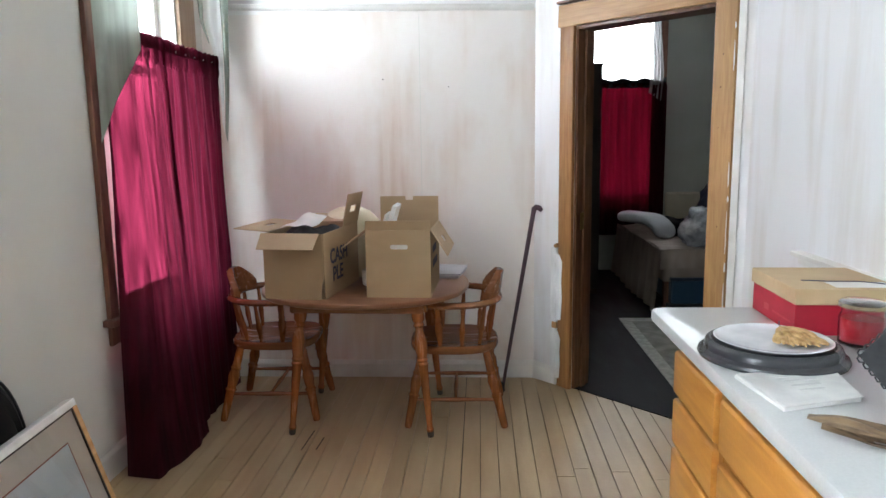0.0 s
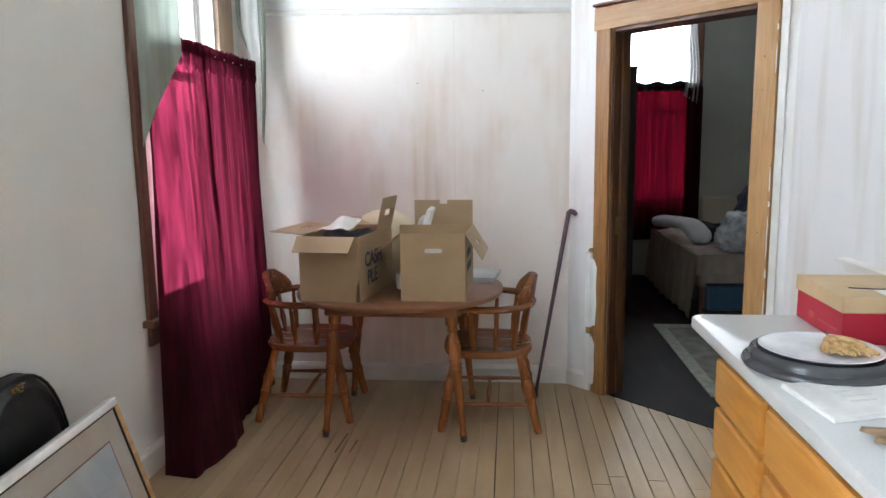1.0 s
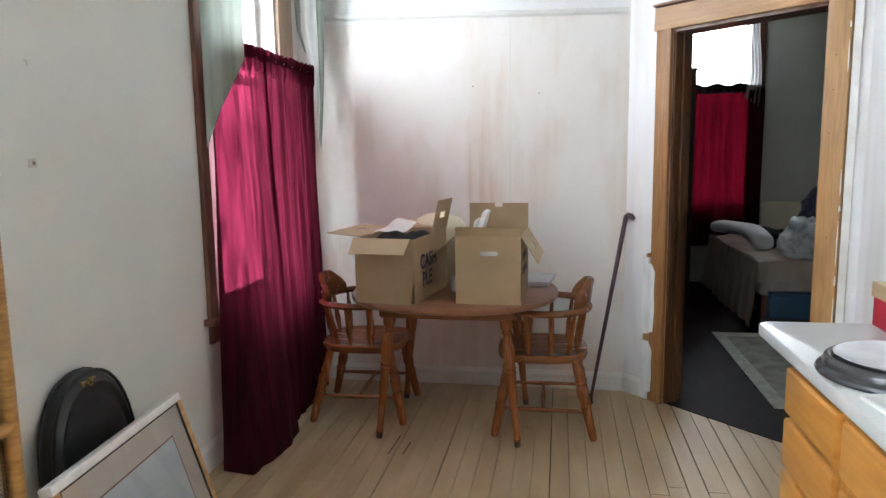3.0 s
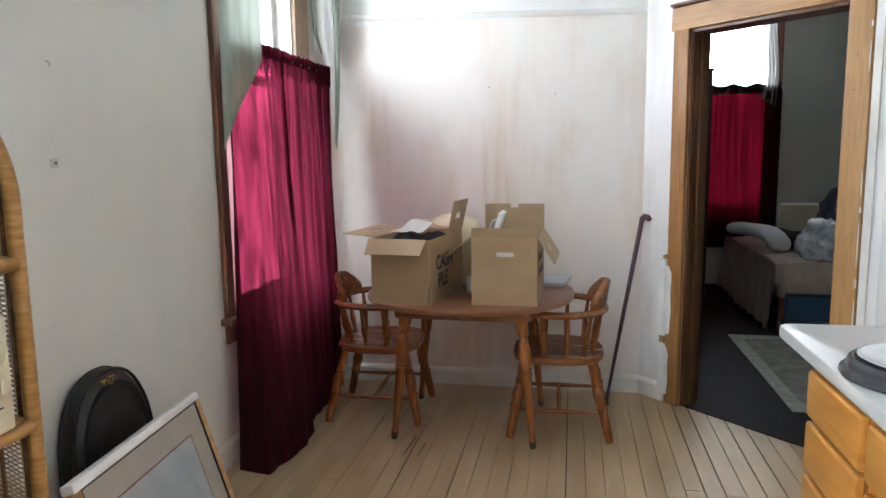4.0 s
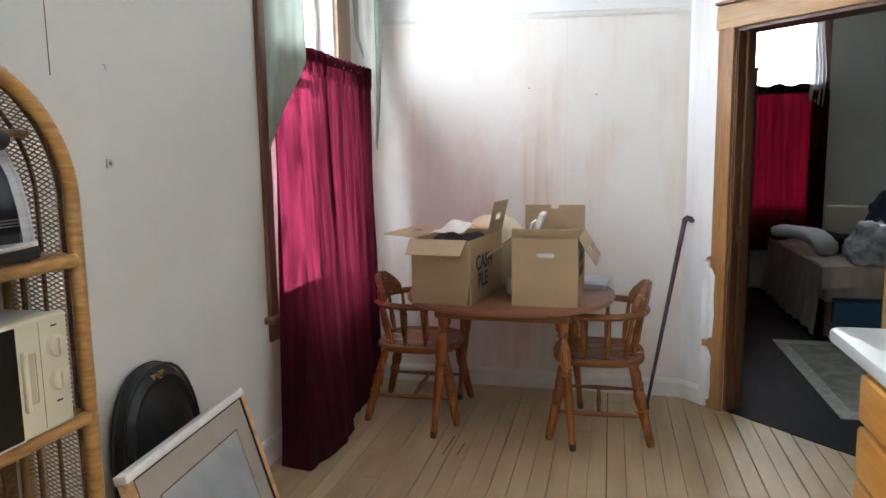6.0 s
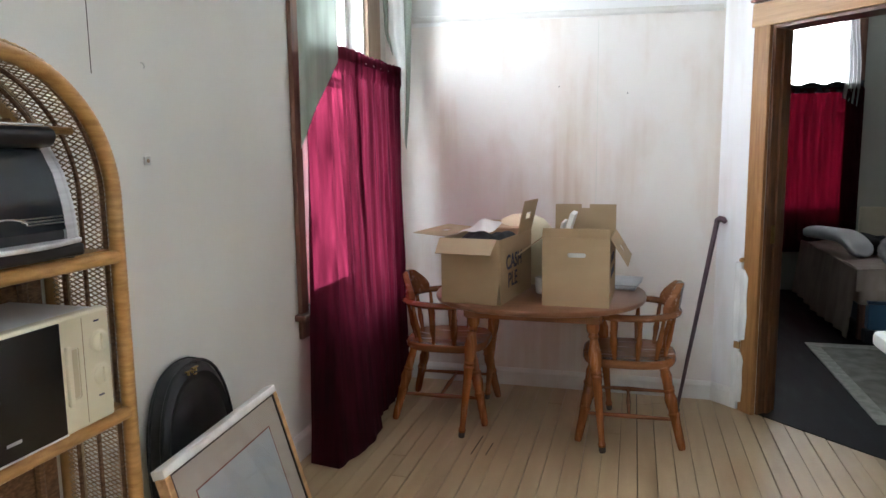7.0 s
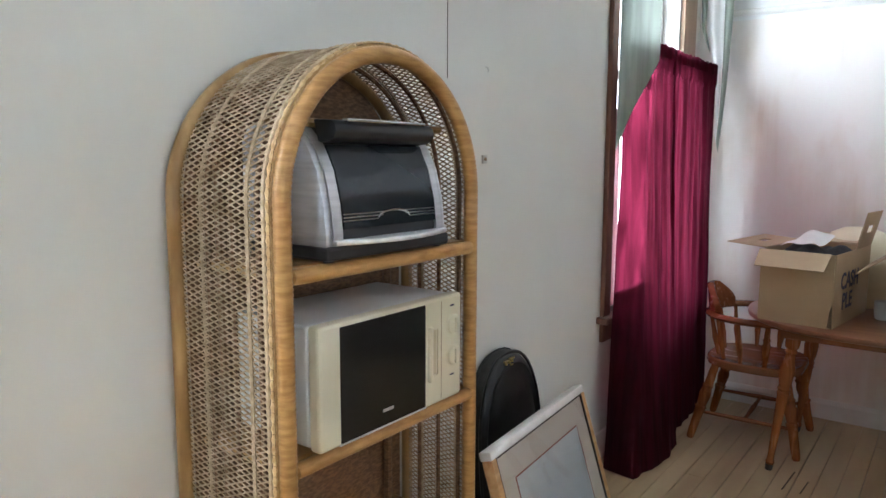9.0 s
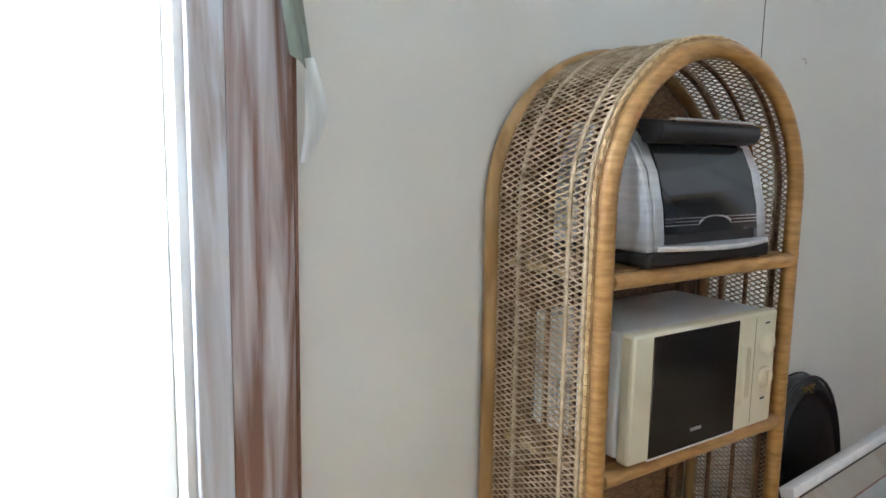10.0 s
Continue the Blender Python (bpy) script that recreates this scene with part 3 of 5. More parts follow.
table = thing("dining_table", "oval maple dining table with turned splayed legs", "table", pose(-0.233, 4.005, 0, 0, 0, -1.2))
TX, TY = 0.545, 0.520
b = bmesh.new()
N = 64
for z, k in ((0.708, 0.985), (0.712, 0.995), (0.722, 1.0), (0.732, 0.997), (0.736, 0.985)):
    ring = [b.verts.new((TX * k * math.copysign(abs(math.cos(a)) ** 0.9, math.cos(a)), TY * k * math.copysign(abs(math.sin(a)) ** 0.9, math.sin(a)), z)) for a in [6.28318 * i / N for i in range(N)]]
    if z == 0.708:
        first, prev = ring, ring
        continue
    for i in range(N):
        b.faces.new((prev[i], prev[(i + 1) % N], ring[(i + 1) % N], ring[i]))
    prev = ring
b.faces.new(first[::-1])
b.faces.new(prev)
part("tabletop", b, M_TOP, table, "", True)
ap = bmesh.new()
for q in ((-0.33, -0.31, 0.33, -0.285), (-0.33, 0.285, 0.33, 0.31), (-0.345, -0.285, -0.32, 0.285), (0.32, -0.285, 0.345, 0.285)):
    box(q[0], q[1], 0.64, q[2], q[3], 0.708, 0.002, 1, ap)
part("apron", ap, M_MAPLE_F, table)
LEGP = [(0, 0.012), (0.02, 0.016), (0.05, 0.018), (0.058, 0.021), (0.07, 0.016), (0.10, 0.015), (0.35, 0.021), (0.52, 0.025), (0.535, 0.030), (0.55, 0.024), (0.565, 0.030), (0.58, 0.024), (0.62, 0.030), (0.70, 0.034), (0.76, 0.024), (0.80, 0.020), (0.815, 0.029), (0.835, 0.022), (0.85, 0.030), (0.87, 0.032), (1.0, 0.034)]
for sx in (-1, 1):
    for sy in (-1, 1):
        part("leg", turned((sx * 0.358, sy * 0.30, 0), (sx * 0.29, sy * 0.255, 0.70), LEGP), M_MAPLE, table, "", True)
        part("foot", turned((sx * 0.358, sy * 0.30, 0), (sx * 0.3535, sy * 0.297, 0.046), [(0, 0.0130), (0.1, 0.0165), (0.9, 0.0180), (1, 0.0165)]), M_FOOT, table, "dark worn foot", True)


def captains_chair(m):
    """Low-backed armchair; its front looks along local +x."""
    ch = thing("dining_chair", "maple captain's chair with turned legs and low bow back", "chair", m, "captain's chairs at the table")
    # saddle seat
    b = bmesh.new()
    N = 40
    prev = first = None
    for z, k in ((0.386, 0.90), (0.392, 0.97), (0.408, 1.0), (0.426, 0.99), (0.433, 0.955)):
        ring = []
        for i in range(N):
            a = 6.28318 * i / N
            ca, sa = math.cos(a), math.sin(a)
            ring.append(b.verts.new((0.236 * k * math.copysign(abs(ca) ** 0.7, ca), (0.236 + 0.012 * ca) * k * math.copysign(abs(sa) ** 0.65, sa), z)))
        if prev:
            for i in range(N):
                b.faces.new((prev[i], prev[(i + 1) % N], ring[(i + 1) % N], ring[i]))
        else:
            first = ring
        prev = ring
    b.faces.new(first[::-1])
    inner = [b.verts.new((v.co.x * 0.62, v.co.y * 0.62, 0.421)) for v in prev]
    for i in range(N):
        b.faces.new((prev[i], prev[(i + 1) % N], inner[(i + 1) % N], inner[i]))
    b.faces.new(inner)
    part("seat", b, M_MAPLE_F, ch, "", True)
    prof = [(0, 0.015), (0.03, 0.019), (0.12, 0.021), (0.30, 0.0225), (0.40, 0.025), (0.415, 0.030), (0.43, 0.030), (0.445, 0.023), (0.52, 0.027), (0.60, 0.031), (0.68, 0.024), (0.695, 0.029), (0.71, 0.029), (0.725, 0.023), (0.90, 0.021), (1.0, 0.018)]
    feet = {}
    for sx, fx, tx in ((-1, -0.262, -0.165), (1, 0.245, 0.165)):
        for sy in (-1, 1):
            feet[sx, sy] = (Vector((fx, sy * 0.235, 0)), Vector((tx, sy * 0.165, 0.40)))
            part("leg", turned(*feet[sx, sy], prof), M_MAPLE, ch, "", True)

    def on(k, f):
        a, c = feet[k]
        return a.lerp(c, f)

    st = [(0, 0.008), (0.3, 0.010), (0.5, 0.013), (0.7, 0.010), (1, 0.008)]
    for sy in (-1, 1):
        part("stretcher", turned(on((-1, sy), 0.36), on((1, sy), 0.36), st, 10), M_MAPLE_F, ch, "", True)
    part("stretcher", turned(on((-1, -1), 0.36).lerp(on((1, -1), 0.36), 0.5), on((-1, 1), 0.36).lerp(on((1, 1), 0.36), 0.5), st, 10), M_MAPLE_F, ch, "", True)
    # bow arm: a flat rail round the sides and back
    arm = []
    for i in range(33):
        a = radians(62 + 236 * i / 32)
        arm.append((0.005 + 0.235 * math.cos(a) if abs(math.cos(a)) < 1 else -0.23, 0.262 * math.copysign(abs(math.sin(a)) ** 0.75, math.sin(a)), 0.655))
    front = [(0.20, 0.250, 0.652), (0.16, 0.258, 0.654)]
    pts = [(x, y, z) for x, y, z in front] + arm + [(x, -y, z) for x, y, z in front[::-1]]
    rs = [0.022, 0.031] + [0.028] * len(arm) + [0.031, 0.022]
    part("arm_rail", tube(pts, rs, 10, flat=0.62), M_MAPLE_F, ch, "", True)
    # crest block on the back of the rail
    cr = bmesh.new()
    rows = []
    for i in range(17):
        a = radians(138 + 84 * i / 16)
        e = 1 - abs(i - 8) / 8
        h = 0.042 + 0.095 * min(1, 1.5 * e) ** 0.7
        rin, rout = 0.216, 0.252
        rows.append([cr.verts.new((0.005 + r * math.cos(a) - t, 1.08 * r * math.sin(a), z)) for r, z, t in ((rin, 0.662, 0), (rout, 0.662, 0), (rout, 0.662 + h - 0.008, 0.02 * e), (rout - 0.008, 0.662 + h, 0.02 * e), (rin + 0.006, 0.662 + h, 0.02 * e), (rin, 0.662 + h - 0.010, 0.02 * e))])
    for p, q in zip(rows, rows[1:]):
        for k in range(6):
            cr.faces.new((p[k], p[(k + 1) % 6], q[(k + 1) % 6], q[k]))
    cr.faces.new(rows[0][::-1])
    cr.faces.new(rows[-1])
    bmesh.ops.recalc_face_normals(cr, faces=cr.faces)
    part("crest", cr, M_MAPLE_F, ch, "", True)
    sp = [(0, 0.009), (0.25, 0.012), (0.4, 0.016), (0.5, 0.013), (0.8, 0.010), (1, 0.009)]
    post = [(0, 0.010), (0.15, 0.013), (0.35, 0.019), (0.5, 0.021), (0.62, 0.015), (0.66, 0.019), (0.70, 0.014), (1, 0.012)]
    for a in (70, 104, 136, 164, 196, 224, 256, 290):
        c, s = math.cos(radians(a)), math.sin(radians(a))
        top = Vector((0.005 + 0.232 * c, 0.260 * math.copysign(abs(s) ** 0.75, s), 0.648))
        bot = Vector((0.19 * c + 0.005, 0.205 * math.copysign(abs(s) ** 0.8, s), 0.425))
        part("arm_post" if a in (70, 290) else "spindle", turned(bot, top, post if a in (70, 290) else sp, 10), M_MAPLE, ch, "", True)
    return ch


first_chair = captains_chair(pose(-0.763, 4.12, 0, 0, 0, 2))
copy_thing(first_chair, pose(0.230, 4.05, 0, 0, 0, 181))

# ---- cardboard boxes on the table ----
M_CARD = vary(mat("brown_cardboard", (0.40, 0.28, 0.16), 0.8), (0.36, 0.25, 0.14), (0.405, 0.285, 0.165), (4, 4, 7), 5, bump=0.1, fine=200)
M_CARD_IN = vary(mat("inner_cardboard", (0.46, 0.34, 0.21), 0.8), (0.44, 0.325, 0.20), (0.50, 0.375, 0.24), (4, 4, 7), 5, bump=0.1, fine=200)
M_INK = mat("blue_black_print", (0.03, 0.03, 0.07), 0.7)
T = 0.005


def card_wall(outline, axis, a, name, parent, hole=None, label=""):
    """One side of a box; hole is the centre and half size of a hand hole."""
    if not hole:
        return part(name, prism(outline, axis, a, a + T, 0.001), M_CARD, parent, label)
    u0, v0 = outline[0]
    u1, v1 = outline[2]
    hu, hv, ru, rv = hole
    bm = bmesh.new()

    def rect(a0, c0, a1, c1):
        prism([(a0, c0), (a1, c0), (a1, c1), (a0, c1)], axis, a, a + T, 0, bm)
    rect(u0, v0, hu - ru, v1)
    rect(hu + ru, v0, u1, v1)
    rect(hu - ru, v0, hu + ru, hv - rv)
    rect(hu - ru, hv + rv, hu + ru, v1)
    # rounded ends of the hand hole
    for sgn in (-1, 1):
        for t in (-1, 1):
            cx, cy = hu + sgn * (ru - rv), hv
            arc = [(hu + sgn * ru, cy + t * rv), (hu + sgn * ru, cy)] + [(cx + sgn * rv * math.cos(k * 0.2618), cy + t * rv * math.sin(k * 0.2618)) for k in range(7)]
            prism(arc if sgn * t > 0 else arc[::-1], axis, a, a + T, 0, bm)
    return part(name, bm, M_CARD, parent, label)


def flap(w, h, name, parent, m, hole=False, notch=False, material=None):
    """A flap hinged along local x at the origin, reaching along local y."""
    bm = bmesh.new()
    if hole:
        box(-w / 2, 0, 0, w / 2, h * 0.42, T, 0.001, 1, bm)
        box(-w / 2, h * 0.42, 0, -0.045, h * 0.62, T, 0, 1, bm)
        box(0.045, h * 0.42, 0, w / 2, h * 0.62, T, 0, 1, bm)
        box(-w / 2, h * 0.62, 0, w / 2, h, T, 0.001, 1, bm)
    elif notch:
        box(-w / 2, 0, 0, w / 2, h - 0.02, T, 0.001, 1, bm)
        box(-w / 2, h - 0.02, 0, -0.02, h, T, 0.001, 1, bm)
        box(0.02, h - 0.02, 0, w / 2, h, T, 0.001, 1, bm)
    else:
        prism([(-w / 2, 0), (w / 2, 0), (w / 2 - 0.006, h), (-w / 2 + 0.006, h)], "z", 0, T, 0.001, bm)
    bmesh.ops.transform(bm, matrix=m, verts=bm.verts)
    return part(name, bm, material or M_CARD, parent)


def writing(text, size, parent, m, material, name="lettering"):
    cu = bpy.data.curves.new(name, "FONT")
    cu.body, cu.size, cu.extrude, cu.offset = text, size, 0.0004, 0.0022
    tmp = new("tmp_text", cu)
    me = bpy.data.meshes.new_from_object(tmp.evaluated_get(bpy.context.evaluated_depsgraph_get()))
    bpy.data.objects.remove(tmp)
    bm = bmesh.new()
    bm.from_mesh(me)
    bmesh.ops.transform(bm, matrix=m, verts=bm.verts)
    return part(name, bm, material, parent)


R = lambda a, ax: Matrix.Rotation(radians(a), 4, ax)
MV = lambda *p: Matrix.Translation(p)
ZT = 0.7365
c1 = thing("cardboard_box", "open brown cardboard box with printed side and folded flaps", "cardboard box", pose(-0.515, 3.592, ZT, 0, 0, -8), "moving boxes on the table")
W, D, H = 0.305, 0.52, 0.316
part("bottom", box(-W / 2, 0, 0, W / 2, D, T), M_CARD, c1)
card_wall([(-W / 2, T), (W / 2 - 0.020, T), (W / 2 - 0.014, 0.07), (W / 2 - 0.005, 0.11), (W / 2 - 0.005, H), (-W / 2, H)], "y", 0, "side", c1, None, "side torn at its lower corner")
card_wall([(-W / 2, T), (W / 2, T), (W / 2, H), (-W / 2, H)], "y", D - T, "side", c1)
card_wall([(T, T), (D - T, T), (D - T, H), (T, H)], "x", -W / 2, "side", c1)
card_wall([(0.014, T), (D - T, T), (D - T, H), (T, H), (T, 0.10), (0.008, 0.06)], "x", W / 2 - T, "side", c1)
flap(W - 0.012, 0.100, "flap", c1, MV(-0.012, 0, H) @ R(180, "Z") @ R(-42, "X"), material=M_CARD_IN)
flap(D - 0.06, 0.18, "flap", c1, MV(-W / 2, D / 2 + 0.03, H) @ R(90, "Z") @ R(4, "X"), hole=True, material=M_CARD_IN)
flap(0.24, 0.17, "flap", c1, MV(W / 2, D / 2 + 0.140, H) @ R(-90, "Z") @ R(77, "X"), hole=True)
flap(W - 0.02, 0.14, "flap", c1, MV(0, D, H) @ R(12, "X"), material=M_CARD_IN)
writing("CASH", 0.100, c1, MV(W / 2 + 0.001, 0.085, 0.160) @ R(90, "Z") @ R(90, "X"), M_INK)
writing("PLE", 0.100, c1, MV(W / 2 + 0.001, 0.115, 0.070) @ R(90, "Z") @ R(90, "X"), M_INK)

c2 = thing("cardboard_box", "tall open brown cardboard box with a hand hole", "cardboard box", pose(-0.019, 3.628, ZT, 0, 0, -2), "moving boxes on the table")
W, D, H = 0.312, 0.43, 0.325
part("bottom", box(-W / 2, 0, 0, W / 2, D, T), M_CARD, c2)
card_wall([(-W / 2, T), (W / 2, T), (W / 2, H), (-W / 2, H)], "y", 0, "side", c2, (0.005, 0.245, 0.043, 0.011), "side with an oval hand hole")
card_wall([(-W / 2, T), (W / 2, T), (W / 2, H), (-W / 2, H)], "y", D - T, "side", c2, (0.0, 0.245, 0.043, 0.011), "side with an oval hand hole")
card_wall([(T, T), (D - T, T), (D - T, H), (T, H)], "x", -W / 2, "side", c2)
card_wall([(T, T), (D - T, T), (D - T, H), (T, H)], "x", W / 2 - T, "side", c2)
flap(W, 0.13, "flap", c2, MV(0, D, H) @ R(88, "X"), notch=True, material=M_CARD)
flap(D - 0.03, 0.15, "flap", c2, MV(W / 2, D / 2, H) @ R(-90, "Z") @ R(-58, "X"), hole=True, material=M_CARD_IN)
flap(W + 0.004, 0.048, "flap", c2, MV(0, 0.003, H) @ R(180, "Z") @ R(72, "X"), material=M_CARD)
flap(D - 0.02, 0.150, "flap", c2, MV(-W / 2, D / 2, H) @ R(90, "Z") @ R(-37, "X"))
for k, z in enumerate((0.20, 0.13)):
    part("print_bar", box(W / 2, 0.10, z, W / 2 + 0.0015, 0.27 + 0.04 * k, z + 0.035), M_INK, c2, "unreadable dark print")

M_PAPER = vary(mat("white_paper", (0.78, 0.77, 0.74), 0.7), (0.72, 0.71, 0.69), (0.80, 0.79, 0.77), (8, 8, 8), bump=0.05)
M_BLACKCLOTH = vary(mat("black_fabric", (0.015, 0.015, 0.018), 0.85), (0.01, 0.01, 0.012), (0.03, 0.03, 0.035), (20, 20, 20), bump=0.3, fine=300)
cl = thing("folded_clothing", "black folded clothing inside the cardboard box", "clothing")
part("cloth", sheet(lambda u, v: (-0.650 + 0.27 * u + 0.045 * v, 3.63 + 0.40 * v, 1.022 + 0.03 * math.sin(9 * u + 3) * math.sin(7 * v) + 0.035 * math.sin(3.14 * u) * math.sin(3.14 * v)), 24, 24), M_BLACKCLOTH, cl, "", True)
tp = thing("crumpled_paper", "white crumpled paper lying on the open box", "paper")
part("sheet", sheet(lambda u, v: (-0.600 + 0.15 * u + 0.03 * v, 3.66 + 0.22 * v + 0.05 * u, 1.058 + 0.050 * math.sin(2.4 * u + 0.3) * (0.5 + 0.5 * v) + 0.006 * math.sin(9 * u + 5 * v) + 0.015 * v), 22, 18), M_PAPER, tp, "", True)
bk = thing("book", "thin white book standing in the cardboard box", "book")
part("cover", box(-0.012, 0, 0, 0.012, 0.20, 0.26, 0.002, m=MV(-0.122, 3.76, 0.915) @ R(17, "Y")), M_PAPER, bk)
bk2 = thing("book", "pale thin book leaning in the cardboard box", "book")
part("cover", box(-0.006, 0, 0, 0.006, 0.20, 0.24, 0.002, m=MV(-0.155, 3.80, 0.885) @ R(14, "Y")), M_WHITE, bk2)

st = thing("paper_stack", "stack of white papers standing inside the box", "papers")
part("sheets", box(-0.13, 0.012, 0.006, 0.13, 0.05, 0.30, 0.003, m=pose(-0.019, 3.628, ZT, 0, 0, -2)), M_PAPER, st)

# cream dome behind the boxes
M_CREAM = vary(mat("cream_shade", (0.74, 0.66, 0.46), 0.6), (0.68, 0.60, 0.40), (0.78, 0.71, 0.53), (4, 4, 4), bump=0.1, fine=120)
dome = thing("lampshade", "large cream domed lampshade lying behind the boxes", "lampshade")
part("shade", lathe([(0.02, 0.395), (0.07, 0.390), (0.13, 0.365), (0.18, 0.315), (0.205, 0.24), (0.21, 0.15), (0.19, 0.06), (0.15, 0.0), (0.145, 0.004), (0.18, 0.06)], 32, MV(-0.365, 4.27, ZT + 0.001) @ Matrix.Diagonal((0.9, 0.9, 0.97, 1))), M_CREAM, dome, "", True)
cup = thing("mug", "small white mug between the boxes", "mug")
part("body", lathe([(0.026, 0), (0.034, 0.006), (0.038, 0.04), (0.038, 0.082), (0.035, 0.084), (0.034, 0.04), (0.028, 0.008)], 20, MV(-0.21, 3.93, ZT)), M_PAPER, cup, "", True)
part("handle", tube([(-0.175, 3.93, ZT + 0.065), (-0.158, 3.93, ZT + 0.058), (-0.156, 3.93, ZT + 0.035), (-0.176, 3.93, ZT + 0.022)], 0.005, 8), M_PAPER, cup, "", True)
M_FOLDER = vary(mat("grey_folder", (0.42, 0.44, 0.47), 0.4), (0.36, 0.38, 0.41), (0.46, 0.48, 0.52), (6, 6, 6))
fl = thing("file_folder", "pale grey folder of papers on the table edge", "folder")
part("cover", box(-0.10, -0.15, 0, 0.10, 0.15, 0.018, 0.004, m=pose(0.175, 4.25, ZT, 0, 0, -8)), M_FOLDER, fl)
part("paper", box(-0.096, -0.148, 0.018, 0.104, 0.148, 0.026, 0.003, m=pose(0.178, 4.25, ZT, 0, 0, -7)), M_FOLDER, fl)

# cane leaning in the corner
M_CANE = vary(mat("dark_cane_wood", (0.06, 0.025, 0.04), 0.3), (0.045, 0.018, 0.03), (0.085, 0.04, 0.055), (30, 30, 4), bump=0.1)
cane = thing("walking_cane", "dark polished walking cane leaning in the corner", "cane")
a, e = Vector((0.500, 4.362, 0.012)), Vector((0.694, 4.572, 1.05))
part("shaft", tube([a.lerp(e, k / 10) for k in range(11)], [0.010, 0.010, 0.0105, 0.011, 0.0115, 0.012, 0.0125, 0.013, 0.0135, 0.014, 0.014], 12), M_CANE, cane, "", True)
part("handle", tube([e, e + Vector((0.004, 0.003, 0.018)), e + Vector((0.016, 0.002, 0.028)), e + Vector((0.034, -0.012, 0.024)), e + Vector((0.046, -0.022, 0.010))], [0.015, 0.017, 0.018, 0.017, 0.012], 12), M_CANE, cane, "", True)
part("ferrule", lathe([(0.017, 0), (0.019, 0.006), (0.015, 0.02), (0.014, 0.05), (0.011, 0.055)], 14, MV(0.498, 4.360, 0.0)), mat("black_rubber", (0.015, 0.015, 0.015), 0.7), cane, "black rubber tip", True)

# ---- counter and cabinets ----
M_LAM = vary(mat("pale_laminate", (0.62, 0.63, 0.62), 0.32), (0.525, 0.535, 0.53), (0.56, 0.57, 0.565), (160, 160, 160), 6, bump=0.03, fine=300)
M_HONEY = wood("honey_oak_front", (0.43, 0.175, 0.032), (0.58, 0.275, 0.062), "y", 0.35, 10, per_object=0.05)
M_HONEY_V = wood("honey_oak_frame", (0.40, 0.165, 0.031), (0.53, 0.245, 0.057), "z", 0.38, 10)
ct = thing("countertop", "pale grey laminate kitchen countertop with rounded edge", "countertop")
CZ = 0.895
b = bmesh.new()
o = [(RW - 0.002, 2.775), (1.000, 2.775)] + [(1.0 - 0.042 * math.sin(a), 2.733 + 0.042 * math.cos(a)) for a in [k * 0.2618 for k in range(1, 6)]] + [(0.958, 2.733), (0.958, -1.25), (RW - 0.002, -1.25)]
part("top", prism(o, "z", CZ - 0.042, CZ, 0.010), M_LAM, ct, "", True)
part("backsplash", box(RW - 0.022, -1.25, CZ, RW - 0.003, 2.40, CZ + 0.075, 0.004), M_LAM, ct)


def front(y0, y1, z0, z1, parent, name="drawer"):
    """A lipped drawer or door front with an eased edge."""
    bm = prism([(0.986, z0), (0.972, z0), (0.966, z0 + 0.008), (0.966, z1 - 0.008), (0.972, z1), (0.986, z1)], "y", y0, y1, 0.002)
    return part(name, bm, M_HONEY, parent, "", True)


for k, (ya, yb) in enumerate(((2.085, 2.49), (1.42, 2.083), (0.72, 1.418), (-0.10, 0.718), (-1.2, -0.102))):
    cab = thing("base_cabinet", "honey oak base cabinet with stacked drawers under the countertop" if k == 0 else "honey oak base cabinet under the countertop", "cabinet", group="kitchen base cabinets")
    part("body", box(0.988, ya, 0.09, RW - 0.004, yb, CZ - 0.043, 0.002), M_HONEY_V, cab)
    part("toe_kick", box(1.05, ya, 0.0, RW - 0.01, yb, 0.09), M_CASING, cab, "dark recessed toe kick")
    if k == 0:
        for z0, z1 in ((0.695, 0.832), (0.535, 0.680), (0.335, 0.520), (0.115, 0.320)):
            front(ya + 0.022, yb - 0.018, z0, z1, cab)
    else:
        front(ya + 0.015, yb - 0.018, 0.690, 0.832, cab)
        m = (ya + yb) / 2
        front(ya + 0.015, m - 0.004, 0.115, 0.665, cab, "door")
        front(m + 0.004, yb - 0.018, 0.115, 0.665, cab, "door")
setting("wall_ledge", prism([(RW, 0.985), (RW - 0.012, 0.985), (RW - 0.016, 1.012), (RW - 0.045, 1.018), (RW - 0.045, 1.034), (RW, 1.036)], "y", -1.2, 3.12), M_WHITE, "narrow white painted ledge on the wall", "trim")

# things on the counter
M_REDCARD = vary(mat("red_card", (0.40, 0.012, 0.03), 0.45), (0.36, 0.01, 0.025), (0.44, 0.018, 0.04), (6, 6, 6), bump=0.04)
M_TAN = vary(mat("tan_card_lid", (0.50, 0.36, 0.20), 0.6), (0.46, 0.33, 0.18), (0.54, 0.39, 0.225), (6, 6, 6), bump=0.06)
sb = thing("shoe_box", "red shoe box with a plain tan lid on the counter", "shoe box", pose(1.292, 2.415, CZ, 0, 0, -2))
part("body", box(0, 0, 0, 0.30, 0.345, 0.12, 0.002), M_REDCARD, sb)
part("lid", box(-0.006, -0.006, 0.092, 0.306, 0.351, 0.140, 0.003), M_TAN, sb, "tan card lid")
part("print_bar", box(-0.0008, 0.03, 0.030, 0.001, 0.17, 0.036), mat("pale_red_print", (0.5, 0.08, 0.09), 0.6), sb, "faint printed line")
